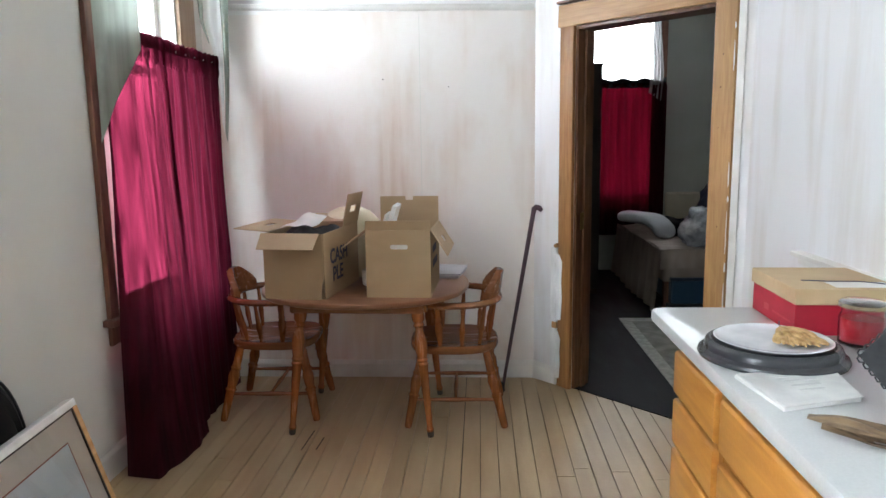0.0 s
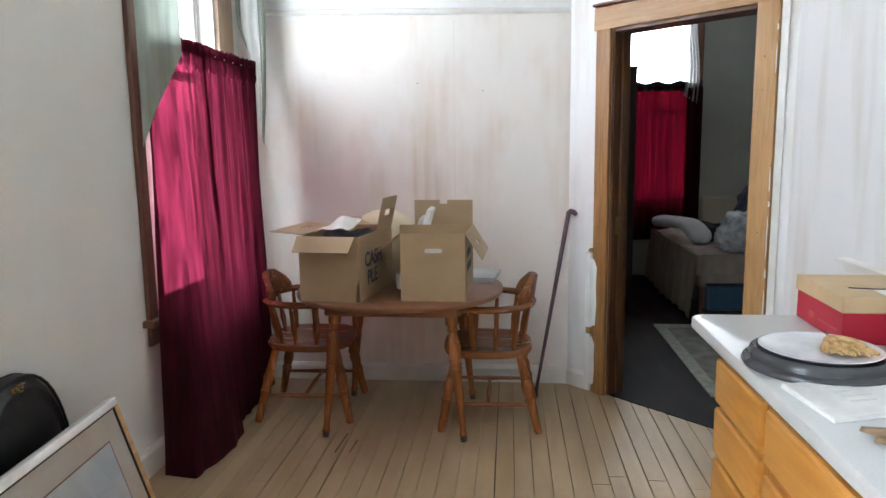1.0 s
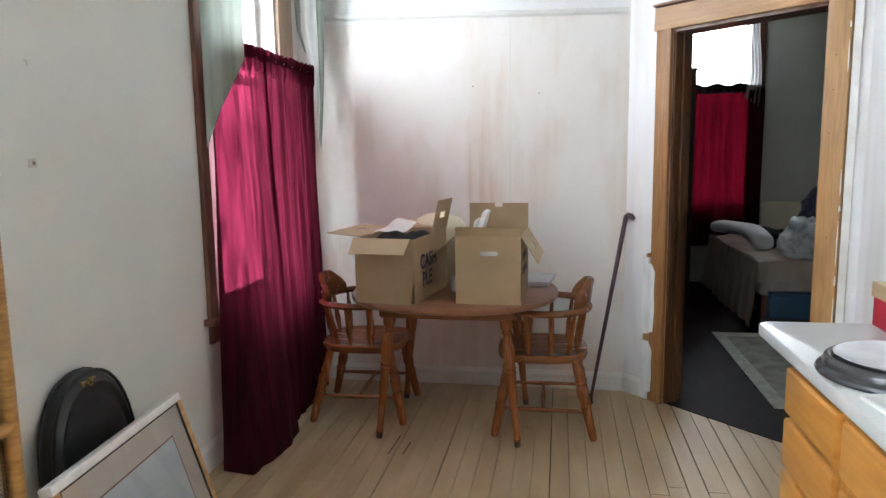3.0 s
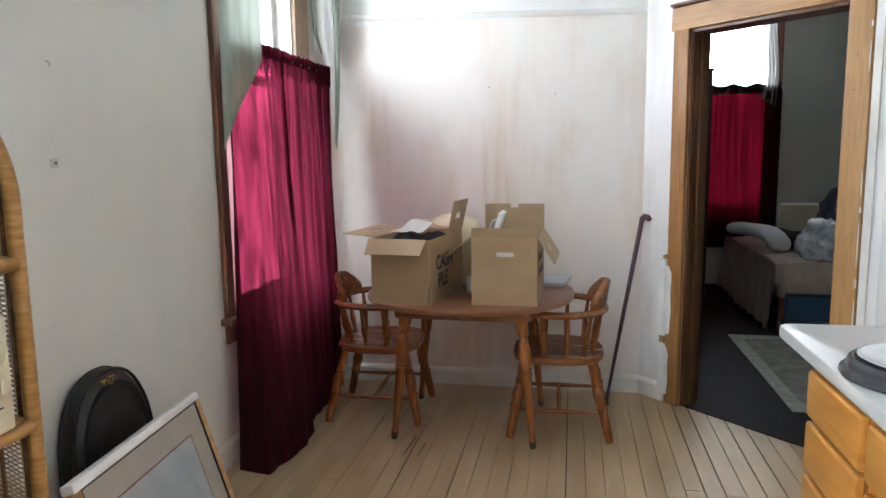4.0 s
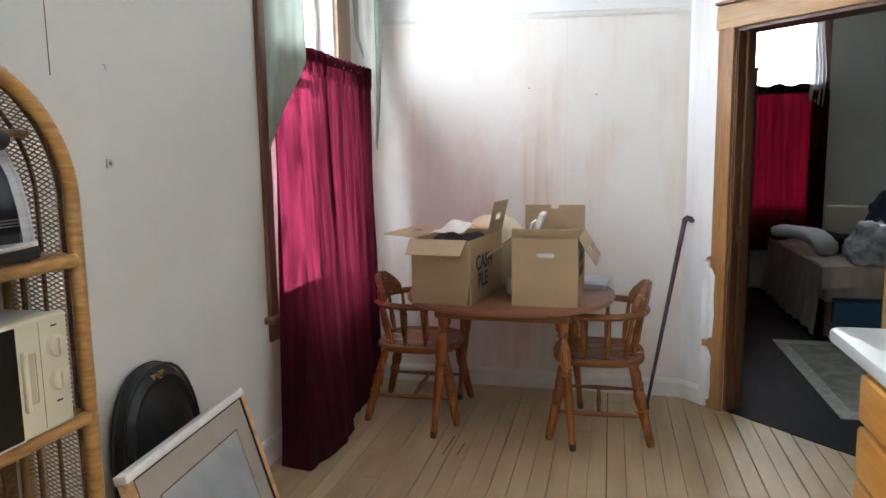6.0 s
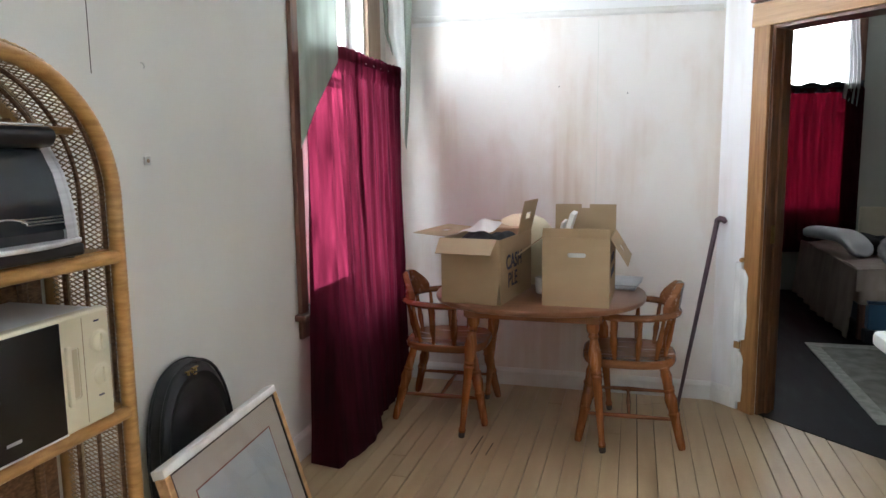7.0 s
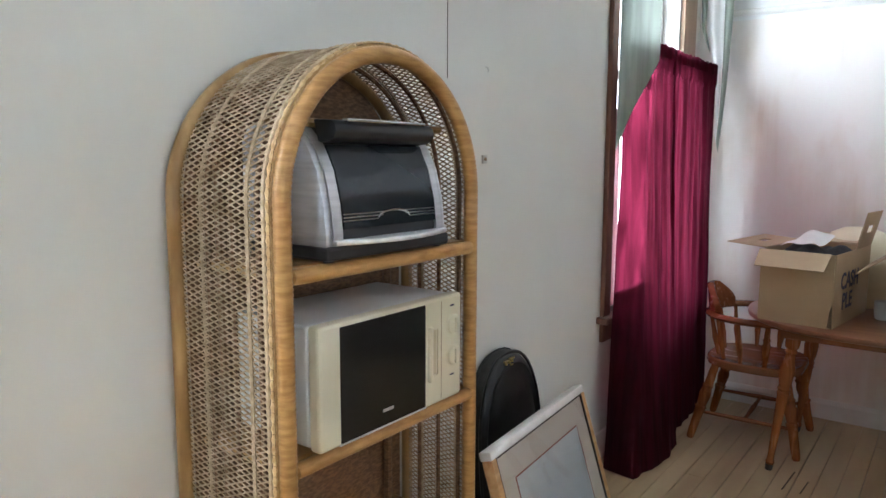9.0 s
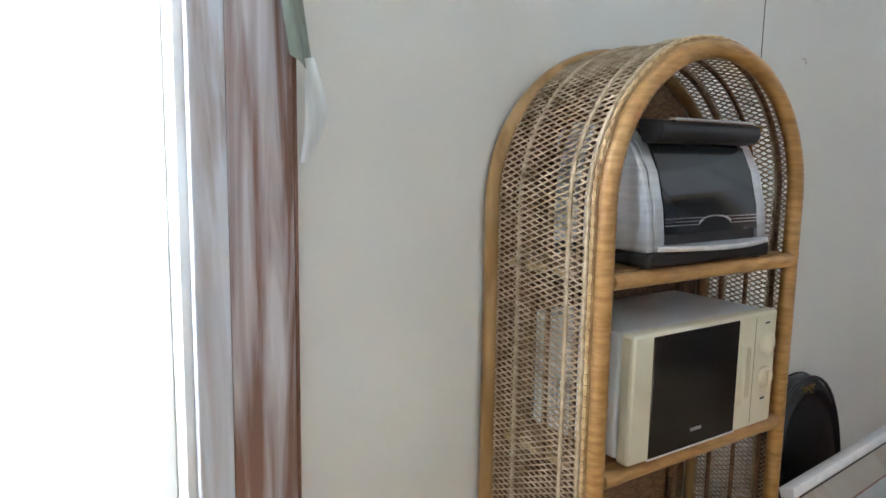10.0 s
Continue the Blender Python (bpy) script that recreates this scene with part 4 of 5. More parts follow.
part("print_bar", box(-0.0008, 0.20, 0.026, 0.001, 0.24, 0.046), mat("pale_red_mark", (0.5, 0.10, 0.11), 0.6), sb, "faint printed mark")
part("print_bar", box(0.12, 0.02, 0.1395, 0.29, 0.10, 0.1406), M_PAPER, sb, "white paper label")
part("cord", tube([(0.06, 0.12, 0.142), (0.13, 0.105, 0.142), (0.22, 0.105, 0.142), (0.26, 0.08, 0.142), (0.30, 0.04, 0.142)], 0.0018, 6), M_INK, sb, "thin dark cord")

M_BLACKGLOSS = mat("black_gloss", (0.045, 0.046, 0.052), 0.26)
st = thing("round_stand", "black stepped round stand on the counter", "cake stand", pose(1.141, 2.203, CZ))
part("base", lathe([(0.16, 0), (0.182, 0.003), (0.185, 0.010), (0.182, 0.017), (0.174, 0.021), (0.169, 0.024), (0.168, 0.034), (0.164, 0.043), (0.157, 0.048), (0.150, 0.047), (0.146, 0.042), (0.01, 0.042)], 56), M_BLACKGLOSS, st, "", True)
pl = thing("plate", "shallow pale grey plate on the black stand", "plate", pose(1.141, 2.203, CZ + 0.0425))
part("dish", lathe([(0.10, 0), (0.130, 0.003), (0.143, 0.010), (0.146, 0.012), (0.142, 0.013), (0.132, 0.008), (0.10, 0.005), (0.01, 0.005)], 48), vary(mat("grey_plate_glaze", (0.6, 0.61, 0.63), 0.12), (0.52, 0.53, 0.56), (0.68, 0.69, 0.71), (9, 9, 9)), pl, "", True)
M_DRY = vary(mat("dried_orange_leaf", (0.52, 0.31, 0.11), 0.7), (0.34, 0.20, 0.07), (0.58, 0.39, 0.17), (50, 50, 50), bump=0.3, fine=200)
lf = thing("dried_leaf", "dried orange fan-shaped leaf on the plate", "dried leaf", pose(1.200, 2.290, CZ + 0.050, 0, 0, -95))
b = bmesh.new()
rnd = random.Random(4)
for k in range(46):
    a = radians(-24 + 48 * (k % 23) / 22 + rnd.uniform(-1, 1))
    ln = (0.165 if k < 23 else 0.125) + rnd.uniform(-0.010, 0.010)
    up = 0.004 if k < 23 else 0.012
    pts = [(0.008 + ln * f * math.cos(a), ln * f * math.sin(a), up + 0.010 * math.sin(2.6 * f) + 0.002 * math.sin(5 * k)) for f in (0, 0.3, 0.65, 0.9, 1)]
    tube(pts, [0.002, 0.005, 0.0085, 0.0075, 0.003], 6, b, 0.55)
part("blade", b, M_DRY, lf, "", True)
part("stem", tube([(0.014, 0, 0.005), (-0.03, 0.004, 0.008), (-0.055, 0.012, 0.012)], 0.0022, 6), M_CANE, lf, "dark thin stem")
bkl = thing("booklet", "white printed booklet on the counter", "booklet")
o = [(0.986, 2.035), (1.013, 1.822), (1.205, 1.885), (1.235, 2.082)]
part("page_block", prism(o, "z", CZ + 0.0005, CZ + 0.010, 0.002), M_PAPER, bkl)
part("cover", prism([(x + 0.003, y - 0.001) for x, y in o], "z", CZ + 0.0105, CZ + 0.0125), vary(mat("printed_cover", (0.66, 0.66, 0.64), 0.35), (0.58, 0.58, 0.57), (0.74, 0.74, 0.72), (14, 14, 14)), bkl, "pale grey printed cover")
for k in range(4):
    part("print_bar", box(-0.05, -0.004, 0, 0.05 - 0.012 * k, 0.004, 0.0008, m=MV(1.12 + 0.006 * k, 2.02 - 0.028 * k, CZ + 0.0126) @ R(14, "Z")), mat("grey_print", (0.60, 0.60, 0.59), 0.6), bkl, "unreadable grey print")
M_HUSK = vary(mat("brown_husk", (0.22, 0.14, 0.07), 0.6), (0.10, 0.06, 0.035), (0.27, 0.18, 0.10), (20, 60, 20), bump=0.4, fine=150)
for k, (px, py, a, dz) in enumerate(((1.03, 1.755, -33, 0.012), (1.045, 1.725, -36, 0.003))):
    h = thing("dried_husk", "brown crinkled dried husk lying on the counter", "dried husk", pose(px, py, CZ + dz, 0, 0, a), "dried husks on the counter")
    part("blade", sheet(lambda u, v, k=k: (0.26 * u, (v - 0.5) * 0.085 * math.sin(0.35 + 2.5 * min(u, 0.93)), 0.010 * math.sin(7 * u + 2 * k) * math.sin(3.14 * v) + 0.007 * math.sin(18 * v + k) * u + 0.008), 26, 12), M_HUSK, h, "", True)

jar = thing("candle_jar", "glass jar with red candle and glass lid", "candle jar", pose(1.438, 2.330, CZ) @ Matrix.Scale(1.28, 4))
part("wax", lathe([(0.036, 0.004), (0.041, 0.008), (0.042, 0.055), (0.04, 0.058)], 24), mat("red_wax", (0.42, 0.01, 0.02), 0.35), jar, "red wax", True)
part("glass", lathe([(0.038, 0), (0.046, 0.004), (0.047, 0.060), (0.042, 0.072), (0.043, 0.082), (0.0405, 0.082), (0.0395, 0.072), (0.0445, 0.058), (0.0435, 0.006), (0.01, 0.003)], 28), M_GLASS, jar, "", True)
part("lid", lathe([(0.040, 0.082), (0.048, 0.083), (0.049, 0.092), (0.044, 0.097), (0.02, 0.100), (0.005, 0.100)], 28), glass("lid_glass", (0.9, 0.92, 0.93), 0.15), jar, "frosted glass lid", True)

# black lattice-edged panel, standing on one corner edge and tilted back
M_BLACKMATT = vary(mat("black_painted_metal", (0.018, 0.018, 0.02), 0.55), (0.012, 0.012, 0.014), (0.028, 0.028, 0.03), (40, 40, 40), bump=0.2)
pb = thing("trinket_tray", "black metal tray with lattice edge leaning on the counter", "tray", MV(1.252, 1.775, CZ + 0.001) @ R(-24, "Z") @ R(-22, "X"))
S = 0.102
part("panel", prism([(-S, S + 0.02), (-0.02, 0.02), (0.02, 0.02), (S, S + 0.02), (0.02, 2 * S + 0.02), (-0.02, 2 * S + 0.02)], "y", 0, 0.006, 0.002), M_BLACKMATT, pb)
b = bmesh.new()
for (xa, za), (xb, zb) in (((-S, S + 0.02), (0, 0.012)), ((0, 0.012), (S, S + 0.02)), ((S, S + 0.02), (0, 2 * S + 0.028)), ((0, 2 * S + 0.028), (-S, S + 0.02))):
    for k in range(9):
        f = (k + 0.5) / 9
        cx, cz = xa + (xb - xa) * f, za + (zb - za) * f
        tube([(cx + 0.0085 * math.cos(a), 0.003, cz + 0.0085 * math.sin(a)) for a in [0, 1.05, 2.1, 3.14, 4.2, 5.25]], 0.0022, 5, b, 1.0, True)
part("lattice_edge", b, M_BLACKMATT, pb, "pierced lattice edge", True)
part("emblem", lathe([(0.012, 0), (0.010, 0.004), (0.002, 0.006)], 14, MV(-0.03, -0.001, S + 0.01) @ R(90, "X")), mat("gold_metal", (0.75, 0.5, 0.15), 0.3, 1.0), pb, "small gold ornament")
part("prop", tube([(0, 0.006, 0.10), (0, 0.085, 0.036)], 0.003, 6), M_BLACKMATT, pb, "thin prop leg")

# ---- rattan shelf unit ----
M_RATTAN = vary(mat("rattan_wrap", (0.50, 0.27, 0.09), 0.38), (0.32, 0.162, 0.045), (0.48, 0.27, 0.092), (18, 18, 90), 4, bump=0.10, fine=260)
M_POLE = vary(mat("rattan_pole", (0.58, 0.36, 0.13), 0.35), (0.40, 0.24, 0.09), (0.55, 0.36, 0.165), (25, 25, 5), 5, bump=0.1, fine=160)
M_WEAVE = vary(mat("rattan_weave", (0.52, 0.38, 0.21), 0.55), (0.34, 0.245, 0.145), (0.58, 0.465, 0.32), (30, 30, 30), 4, bump=0.2, fine=300)
M_ROPE = vary(mat("pale_rope", (0.60, 0.47, 0.28), 0.6), (0.40, 0.30, 0.18), (0.58, 0.47, 0.32), (60, 60, 60), 4, bump=0.3, fine=300)
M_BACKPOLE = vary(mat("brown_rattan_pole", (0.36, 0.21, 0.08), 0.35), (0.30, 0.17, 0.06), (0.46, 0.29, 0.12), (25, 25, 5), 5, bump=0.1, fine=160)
M_BRAID = vary(mat("brown_braid", (0.36, 0.20, 0.08), 0.5), (0.44, 0.28, 0.12), (0.66, 0.48, 0.25), (60, 60, 60), 4, bump=0.3, fine=300)
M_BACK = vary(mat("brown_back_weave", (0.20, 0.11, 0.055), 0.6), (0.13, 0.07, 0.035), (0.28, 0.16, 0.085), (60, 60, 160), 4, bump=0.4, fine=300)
XF, XB, YC, HW, SPR = -1.000, -1.272, 1.499, 0.318, 1.353   # front, back, middle, half width, spring of the arch
rack = thing("rattan_shelf", "tall arched rattan shelf unit with woven sides", "shelf unit", pose(0, 0, 0))
ARC = 2 * SPR + math.pi * HW


def arch(s, r=HW, rz=None):
    """Point of the arch's outline at s metres from the foot of its first side: half width r, rise rz."""
    rz = r if rz is None else rz
    if s < SPR:
        return (YC - r, s)
    if s > ARC - SPR:
        return (YC + r, ARC - s)
    a = (s - SPR) / HW
    return (YC - r * math.cos(a), SPR + rz * math.sin(a))


def arch_line(x, r, step, rad, n, wobble=0.0, rz=None):
    pts, rs = [], []
    cnt = int(ARC / step)
    for i in range(cnt + 1):
        y, z = arch(ARC * i / cnt, r, rz)
        pts.append((x, y, z))
        rs.append(rad * (1 - wobble * (i % 2)))
    return tube(pts, rs, n)


part("front_pole", arch_line(XF, HW, 0.0055, 0.0195, 12, 0.075), M_RATTAN, rack, "cane-wrapped front arch", True)
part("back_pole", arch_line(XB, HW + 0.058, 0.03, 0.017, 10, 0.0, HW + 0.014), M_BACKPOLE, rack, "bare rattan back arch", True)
for x, rad in ((-1.066, 0.0055), (-1.200, 0.0055)):
    part("rib", arch_line(x, HW + 0.026 + 0.022 * (x - XF) / (XB - XF), 0.010, rad, 6, 0.3, HW + 0.026 - 0.002 * (x - XF) / (XB - XF)), M_ROPE, rack, "pale rope rib", True)
for x in (-1.05, -1.125, -1.20):
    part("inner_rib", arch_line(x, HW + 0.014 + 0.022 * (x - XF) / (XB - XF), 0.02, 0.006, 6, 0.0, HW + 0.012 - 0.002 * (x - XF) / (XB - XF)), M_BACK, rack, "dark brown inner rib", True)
for i in range(int(ARC / 0.022)):
    s = 0.022 * i
    (y0, z0), (y1, z1) = arch(s + 0.0006, HW + 0.0255), arch(min(ARC, s + 0.0214), HW + 0.0255)
    part("braid_wrap", tube([(XF - 0.010, y0, z0), (XF - 0.010, (y0 + y1) / 2, (z0 + z1) / 2), (XF - 0.010, y1, z1)], [0.0030, 0.0056, 0.0030], 6, None, 0.8), M_BRAID, rack, "", True)
part("braid_core", arch_line(XF - 0.014, HW + 0.017, 0.03, 0.009, 8), M_BACKPOLE, rack, "brown core of the edging")
part("edge_cane", arch_line(XF - 0.022, HW + 0.026, 0.03, 0.0050, 8), M_ROPE, rack, "pale cane beside the braid", True)


def weave(lo, hi):
    """Two layers of slanting flat strands, laid over the arch from one side's foot to the other's."""
    verts, faces = [], []

    def strand(s0, slope, lift):
        n = 7
        base = len(verts)
        for i in range(n):
            f = i / (n - 1)
            x = XF - 0.018 + (XB - XF + 0.026) * f
            s = s0 + slope * f
            if s < lo or s > hi:
                s = min(max(s, lo), hi)
            for dr, ds in ((0.0, -0.0018), (0.0020, -0.0018), (0.0020, 0.0018), (0.0, 0.0018)):
                y, z = arch(min(max(s + ds, 0), ARC), HW + 0.022 + 0.028 * f + lift + dr, HW + 0.022 - 0.002 * f + lift + dr)
                verts.append((x, y, z))
        for i in range(n - 1):
            for k in range(4):
                a, c = base + 4 * i + k, base + 4 * i + (k + 1) % 4
                faces.append((a, c, c + 4, a + 4))

    s = lo - 0.105
    while s < hi:
        strand(s, 0.105, 0.0)
        strand(s + 0.105, -0.105, 0.0022)
        s += 0.0128
    me = bpy.data.meshes.new("woven_panel")
    me.from_pydata(verts, [], faces)
    me.materials.append(M_WEAVE)
    ob = new("woven_panel", me)
    ob.parent = rack
    return tagged(ob, kind="stuff")


weave(0.06, ARC - 0.06)
o = [(YC - HW - 0.03, 0.06)] + [(YC - (HW + 0.03) * math.cos(a), SPR + (HW + 0.006) * math.sin(a)) for a in [math.pi * k / 24 for k in range(25)]] + [(YC + HW + 0.03, 0.06)]
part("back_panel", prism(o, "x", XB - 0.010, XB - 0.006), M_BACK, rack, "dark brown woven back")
for zt in (0.43, 0.829, 1.229):
    sh = part("shelf", box(XB + 0.012, YC - HW + 0.004, zt - 0.022, XF - 0.014, YC + HW - 0.004, zt, 0.004), M_RATTAN, rack, "cane-covered shelf")
    b = bmesh.new()
    n = 110
    pts = [(XF + 0.004, YC - HW + 0.014 + (2 * HW - 0.028) * i / n, zt - 0.017) for i in range(n + 1)]
    tube(pts, [0.0175 * (1 - 0.05 * (i % 2)) for i in range(n + 1)], 10, b)
    part("front_edge", b, M_RATTAN, sh, "cane-wrapped front edge", True)
    for y in (YC - HW, YC + HW):
        part("side_rail", tube([(XF - 0.02, y, zt - 0.012), (XB, y, zt - 0.012)], 0.011, 8), M_POLE, rack, "", True)
part("cross_bar", tube([(-1.085, YC - 0.288, 1.5195), (-1.085, YC + 0.288, 1.5195)], 0.010, 8), M_BACKPOLE, rack, "brown rattan cross bar", True)
for y in (YC - HW + 0.045, YC + HW - 0.045):
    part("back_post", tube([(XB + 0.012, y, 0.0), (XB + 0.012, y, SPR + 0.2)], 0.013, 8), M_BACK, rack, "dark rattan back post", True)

# ---- microwave ----
M_MWCREAM = vary(mat("cream_plastic", (0.66, 0.62, 0.46), 0.4), (0.63, 0.59, 0.43), (0.69, 0.65, 0.50), (5, 5, 5), bump=0.02)
M_MWBODY = vary(mat("white_enamel", (0.70, 0.72, 0.72), 0.35), (0.66, 0.68, 0.68), (0.74, 0.76, 0.76), (5, 5, 5), bump=0.02)
M_STEEL_G = mat("shaded_grey_enamel", (0.35, 0.36, 0.36), 0.5)
M_MWGLASS = mat("black_door_glass", (0.012, 0.011, 0.011), 0.14)
mw = thing("microwave", "cream microwave oven with black door and two dials", "microwave", pose(0, 0, 0.829))
Y0, Y1, XM = 1.243, 1.738, -0.972
part("body", box(-1.262, Y0 + 0.004, 0.010, XM - 0.038, Y1 - 0.004, 0.272, 0.006), M_MWBODY, mw, "white enamelled steel body")
part("fascia", box(XM - 0.034, Y0, 0.006, XM, Y1, 0.276, 0.008), M_MWCREAM, mw)
part("door_window", box(XM - 0.004, 1.302, 0.012, XM + 0.0025, 1.588, 0.266, 0.002), M_MWGLASS, mw, "black glass door")
part("door_trim", box(XM - 0.004, 1.299, 0.0075, XM + 0.0015, 1.591, 0.011), M_MWBODY, mw, "thin pale trim")
# flush block; the recess's shade is put into its darker cream
part("handle_recess", box(XM - 0.004, 1.603, 0.082, XM + 0.0015, 1.637, 0.200, 0.006), vary(mat("shaded_cream", (0.50, 0.45, 0.30), 0.45), (0.48, 0.43, 0.28), (0.53, 0.48, 0.33), (5, 5, 5)), mw, "recessed door handle")
part("handle_lip", box(XM - 0.002, 1.596, 0.070, XM + 0.011, 1.610, 0.210, 0.005), M_MWCREAM, mw)
part("panel_line", box(XM - 0.003, 1.652, 0.016, XM + 0.0006, 1.6532, 0.264), M_HUSK, mw, "thin door gap")
for z in (0.198, 0.118):
    part("dial", lathe([(0.029, 0), (0.030, 0.002), (0.026, 0.003), (0.024, 0.007), (0.020, 0.009), (0.004, 0.0095)], 24, MV(XM, 1.700, z) @ R(90, "Y")), M_MWCREAM, mw, "", True)
    part("dial_grip", box(XM + 0.006, 1.697, z - 0.019, XM + 0.014, 1.703, z + 0.019, 0.002), M_MWCREAM, mw)
for z in (0.246, 0.066):
    part("print_bar", box(XM - 0.001, 1.689, z, XM + 0.0012, 1.705, z + 0.004), M_INK, mw, "small dark marking")
part("brand_bar", box(XM + 0.002, 1.432, 0.044, XM + 0.0034, 1.468, 0.051), mat("grey_print_on_glass", (0.35, 0.35, 0.36), 0.4), mw, "small unreadable grey mark")
for k, (x, y) in enumerate(((XM - 0.03, Y0 + 0.03), (XM - 0.03, Y1 - 0.03), (-1.24, Y0 + 0.03), (-1.24, Y1 - 0.03))):
    part("foot", lathe([(0.012, 0), (0.012, 0.012)], 12, MV(x, y, 0.0005)), M_GAP, mw)
# solid strips; darker enamel colour gives the shade inside the slots
for k in range(7):
    part("vent_slot", box(-1.20 + 0.014 * k, Y0 + 0.0028, 0.06, -1.193 + 0.014 * k, Y0 + 0.0042, 0.13), M_STEEL_G, mw)

# ---- toaster oven ----
M_STEEL = vary(mat("brushed_steel", (0.56, 0.57, 0.58), 0.34, 0.85), (0.50, 0.51, 0.52), (0.62, 0.63, 0.64), (8, 8, 90), 5, bump=0.05, rough=(0.25, 0.45))
M_BLKPL = mat("black_plastic", (0.018, 0.018, 0.02), 0.35)
M_OVENGLASS = mat("dark_oven_glass", (0.018, 0.022, 0.027), 0.09)
M_CHROME = mat("chrome", (0.75, 0.76, 0.77), 0.15, 1.0)
M_TRAY = vary(mat("worn_bright_metal", (0.78, 0.79, 0.80), 0.38, 0.7), (0.70, 0.71, 0.72), (0.86, 0.87, 0.88), (30, 30, 30), 5)
to = thing("toaster_oven", "domed steel toaster oven with black glass door", "toaster oven", MV(0, -0.0641, 1.2295) @ Matrix.Diagonal((1, 1.05, 1, 1)))


def oven_profile(inset):
    f = [(-0.985 - inset, 0.030), (-0.985 - inset, 0.060), (-0.992 - inset, 0.12), (-1.010 - inset, 0.19), (-1.040 - inset, 0.245), (-1.075 - inset, 0.278), (-1.115, 0.290 - inset)]
    return f + [(-1.19, 0.292 - inset), (-1.235, 0.282 - inset), (-1.252 + inset, 0.262), (-1.252 + inset, 0.030)]


part("body", prism(oven_profile(0.006), "y", 1.300, 1.648), M_BLKPL, to, "black inner body", True)
for ya, yb in ((1.282, 1.300), (1.648, 1.664)):
    part("side_panel", prism(oven_profile(0.0), "y", ya, yb, 0.004), M_STEEL, to, "rounded steel side", True)
for ya, yb in ((1.300, 1.326), (1.628, 1.648)):
    pr = oven_profile(0.0)[:7]
    part("front_rim", prism([(x + 0.002, z) for x, z in pr] + [(x - 0.012, z - 0.004) for x, z in pr[::-1]], "y", ya, yb), M_STEEL, to, "pale steel rim beside the door", True)
part("base", box(-1.25, 1.276, 0.004, -0.976, 1.670, 0.034, 0.008), M_BLKPL, to)
# glass door follows the curved front
b = bmesh.new()
pr = [(-0.9835, 0.068), (-0.9895, 0.12), (-1.0075, 0.19), (-1.033, 0.243)]
prism(pr + [(x - 0.008, z - 0.003) for x, z in pr[::-1]], "y", 1.330, 1.626, 0, b)
door = part("door", b, M_OVENGLASS, to, "dark glass drop door", True)
part("crumb_tray", prism([(-0.978, 1.300)] + [(-0.976 + 0.042 * math.sin(math.pi * k / 12), 1.300 + 0.362 * k / 12) for k in range(13)] + [(-0.99, 1.662), (-0.99, 1.300)], "z", 0.035, 0.046, 0.003), M_TRAY, to, "bowed chrome strip", True)
hb = prism([(-1.046, 0.247), (-1.012, 0.249), (-0.998, 0.257), (-0.991, 0.270), (-0.994, 0.285), (-1.007, 0.294), (-1.060, 0.297)], "y", 1.318, 1.632, 0.005)
part("handle", hb, M_BLKPL, to, "black hood handle above the door", True)
part("handle_strip", box(-1.012, 1.352, 0.290, -0.991, 1.600, 0.2985, 0.003), M_CHROME, door, "chrome strip on the handle")
for z in (0.083, 0.090, 0.097):
    part("trim_line", box(-0.9845 + (0.0 if z < 0.09 else -0.001), 1.330, z, -0.982, 1.430 + (z - 0.083) * 2, z + 0.0025), M_CHROME, door, "thin chrome line")
    part("trim_line", box(-0.9845 + (0.0 if z < 0.09 else -0.001), 1.530 - (z - 0.083) * 2, z, -0.982, 1.622, z + 0.0025), M_CHROME, door, "thin chrome line")
part("trim_arc", tube([(-0.983, 1.480 + 0.050 * math.cos(a), 0.086 + 0.015 * math.sin(a)) for a in [math.pi * k / 12 for k in range(13)]], 0.0022, 6), M_CHROME, door, "chrome arc", True)
for x, y in ((-1.0, 1.30), (-1.0, 1.645), (-1.22, 1.30), (-1.22, 1.645)):
    part("foot", lathe([(0.012, 0), (0.012, 0.006)], 10, MV(x, y, 0)), M_BLKPL, to)

# ---- framed picture and black case by the wall ----
M_FRAME = wood("pale_frame_wood", (0.48, 0.27, 0.12), (0.68, 0.44, 0.23), "x", 0.2, 10)
# near-white colour carries the window's reflection on the top rail
M_FRAME_TOP = vary(mat("frame_top_glint", (0.86, 0.85, 0.84), 0.22), (0.80, 0.79, 0.78), (0.90, 0.89, 0.885), (20, 2, 20))
M_MAT = vary(mat("warm_grey_mat_board", (0.45, 0.40, 0.34), 0.6), (0.58, 0.53, 0.455), (0.63, 0.575, 0.50), (4, 4, 4))
M_ART = vary(mat("pale_blue_print", (0.42, 0.47, 0.50), 0.4), (0.48, 0.56, 0.60), (0.64, 0.67, 0.67), (5, 5, 5), 4, 0.3, 0.7)
TL, TR = Vector((-0.995, 1.916, 0.603)), Vector((-1.056, 2.644, 0.603))
wx = (TR - TL).normalized()
nz = Vector((wx.y, -wx.x, 0))
uz = (Vector((0, 0, math.cos(radians(17)))) - nz * math.sin(radians(17))).normalized()
PM = Matrix((wx, uz.cross(wx), uz)).transposed().to_4x4()
FWD, FHT = 0.731, 0.628
PM.translation = TL - uz * FHT
pic = thing("framed_picture", "framed pale print with warm mat leaning by the wall", "picture", PM)
ff = 0.027
part("frame_rail", box(0, 0, FHT - ff, FWD, 0.040, FHT, 0.003), M_FRAME_TOP, pic, "top rail coloured pale for its window glint", True)
part("frame_rail", box(0, 0, 0.011, FWD, 0.036, ff, 0.003), M_FRAME, pic)
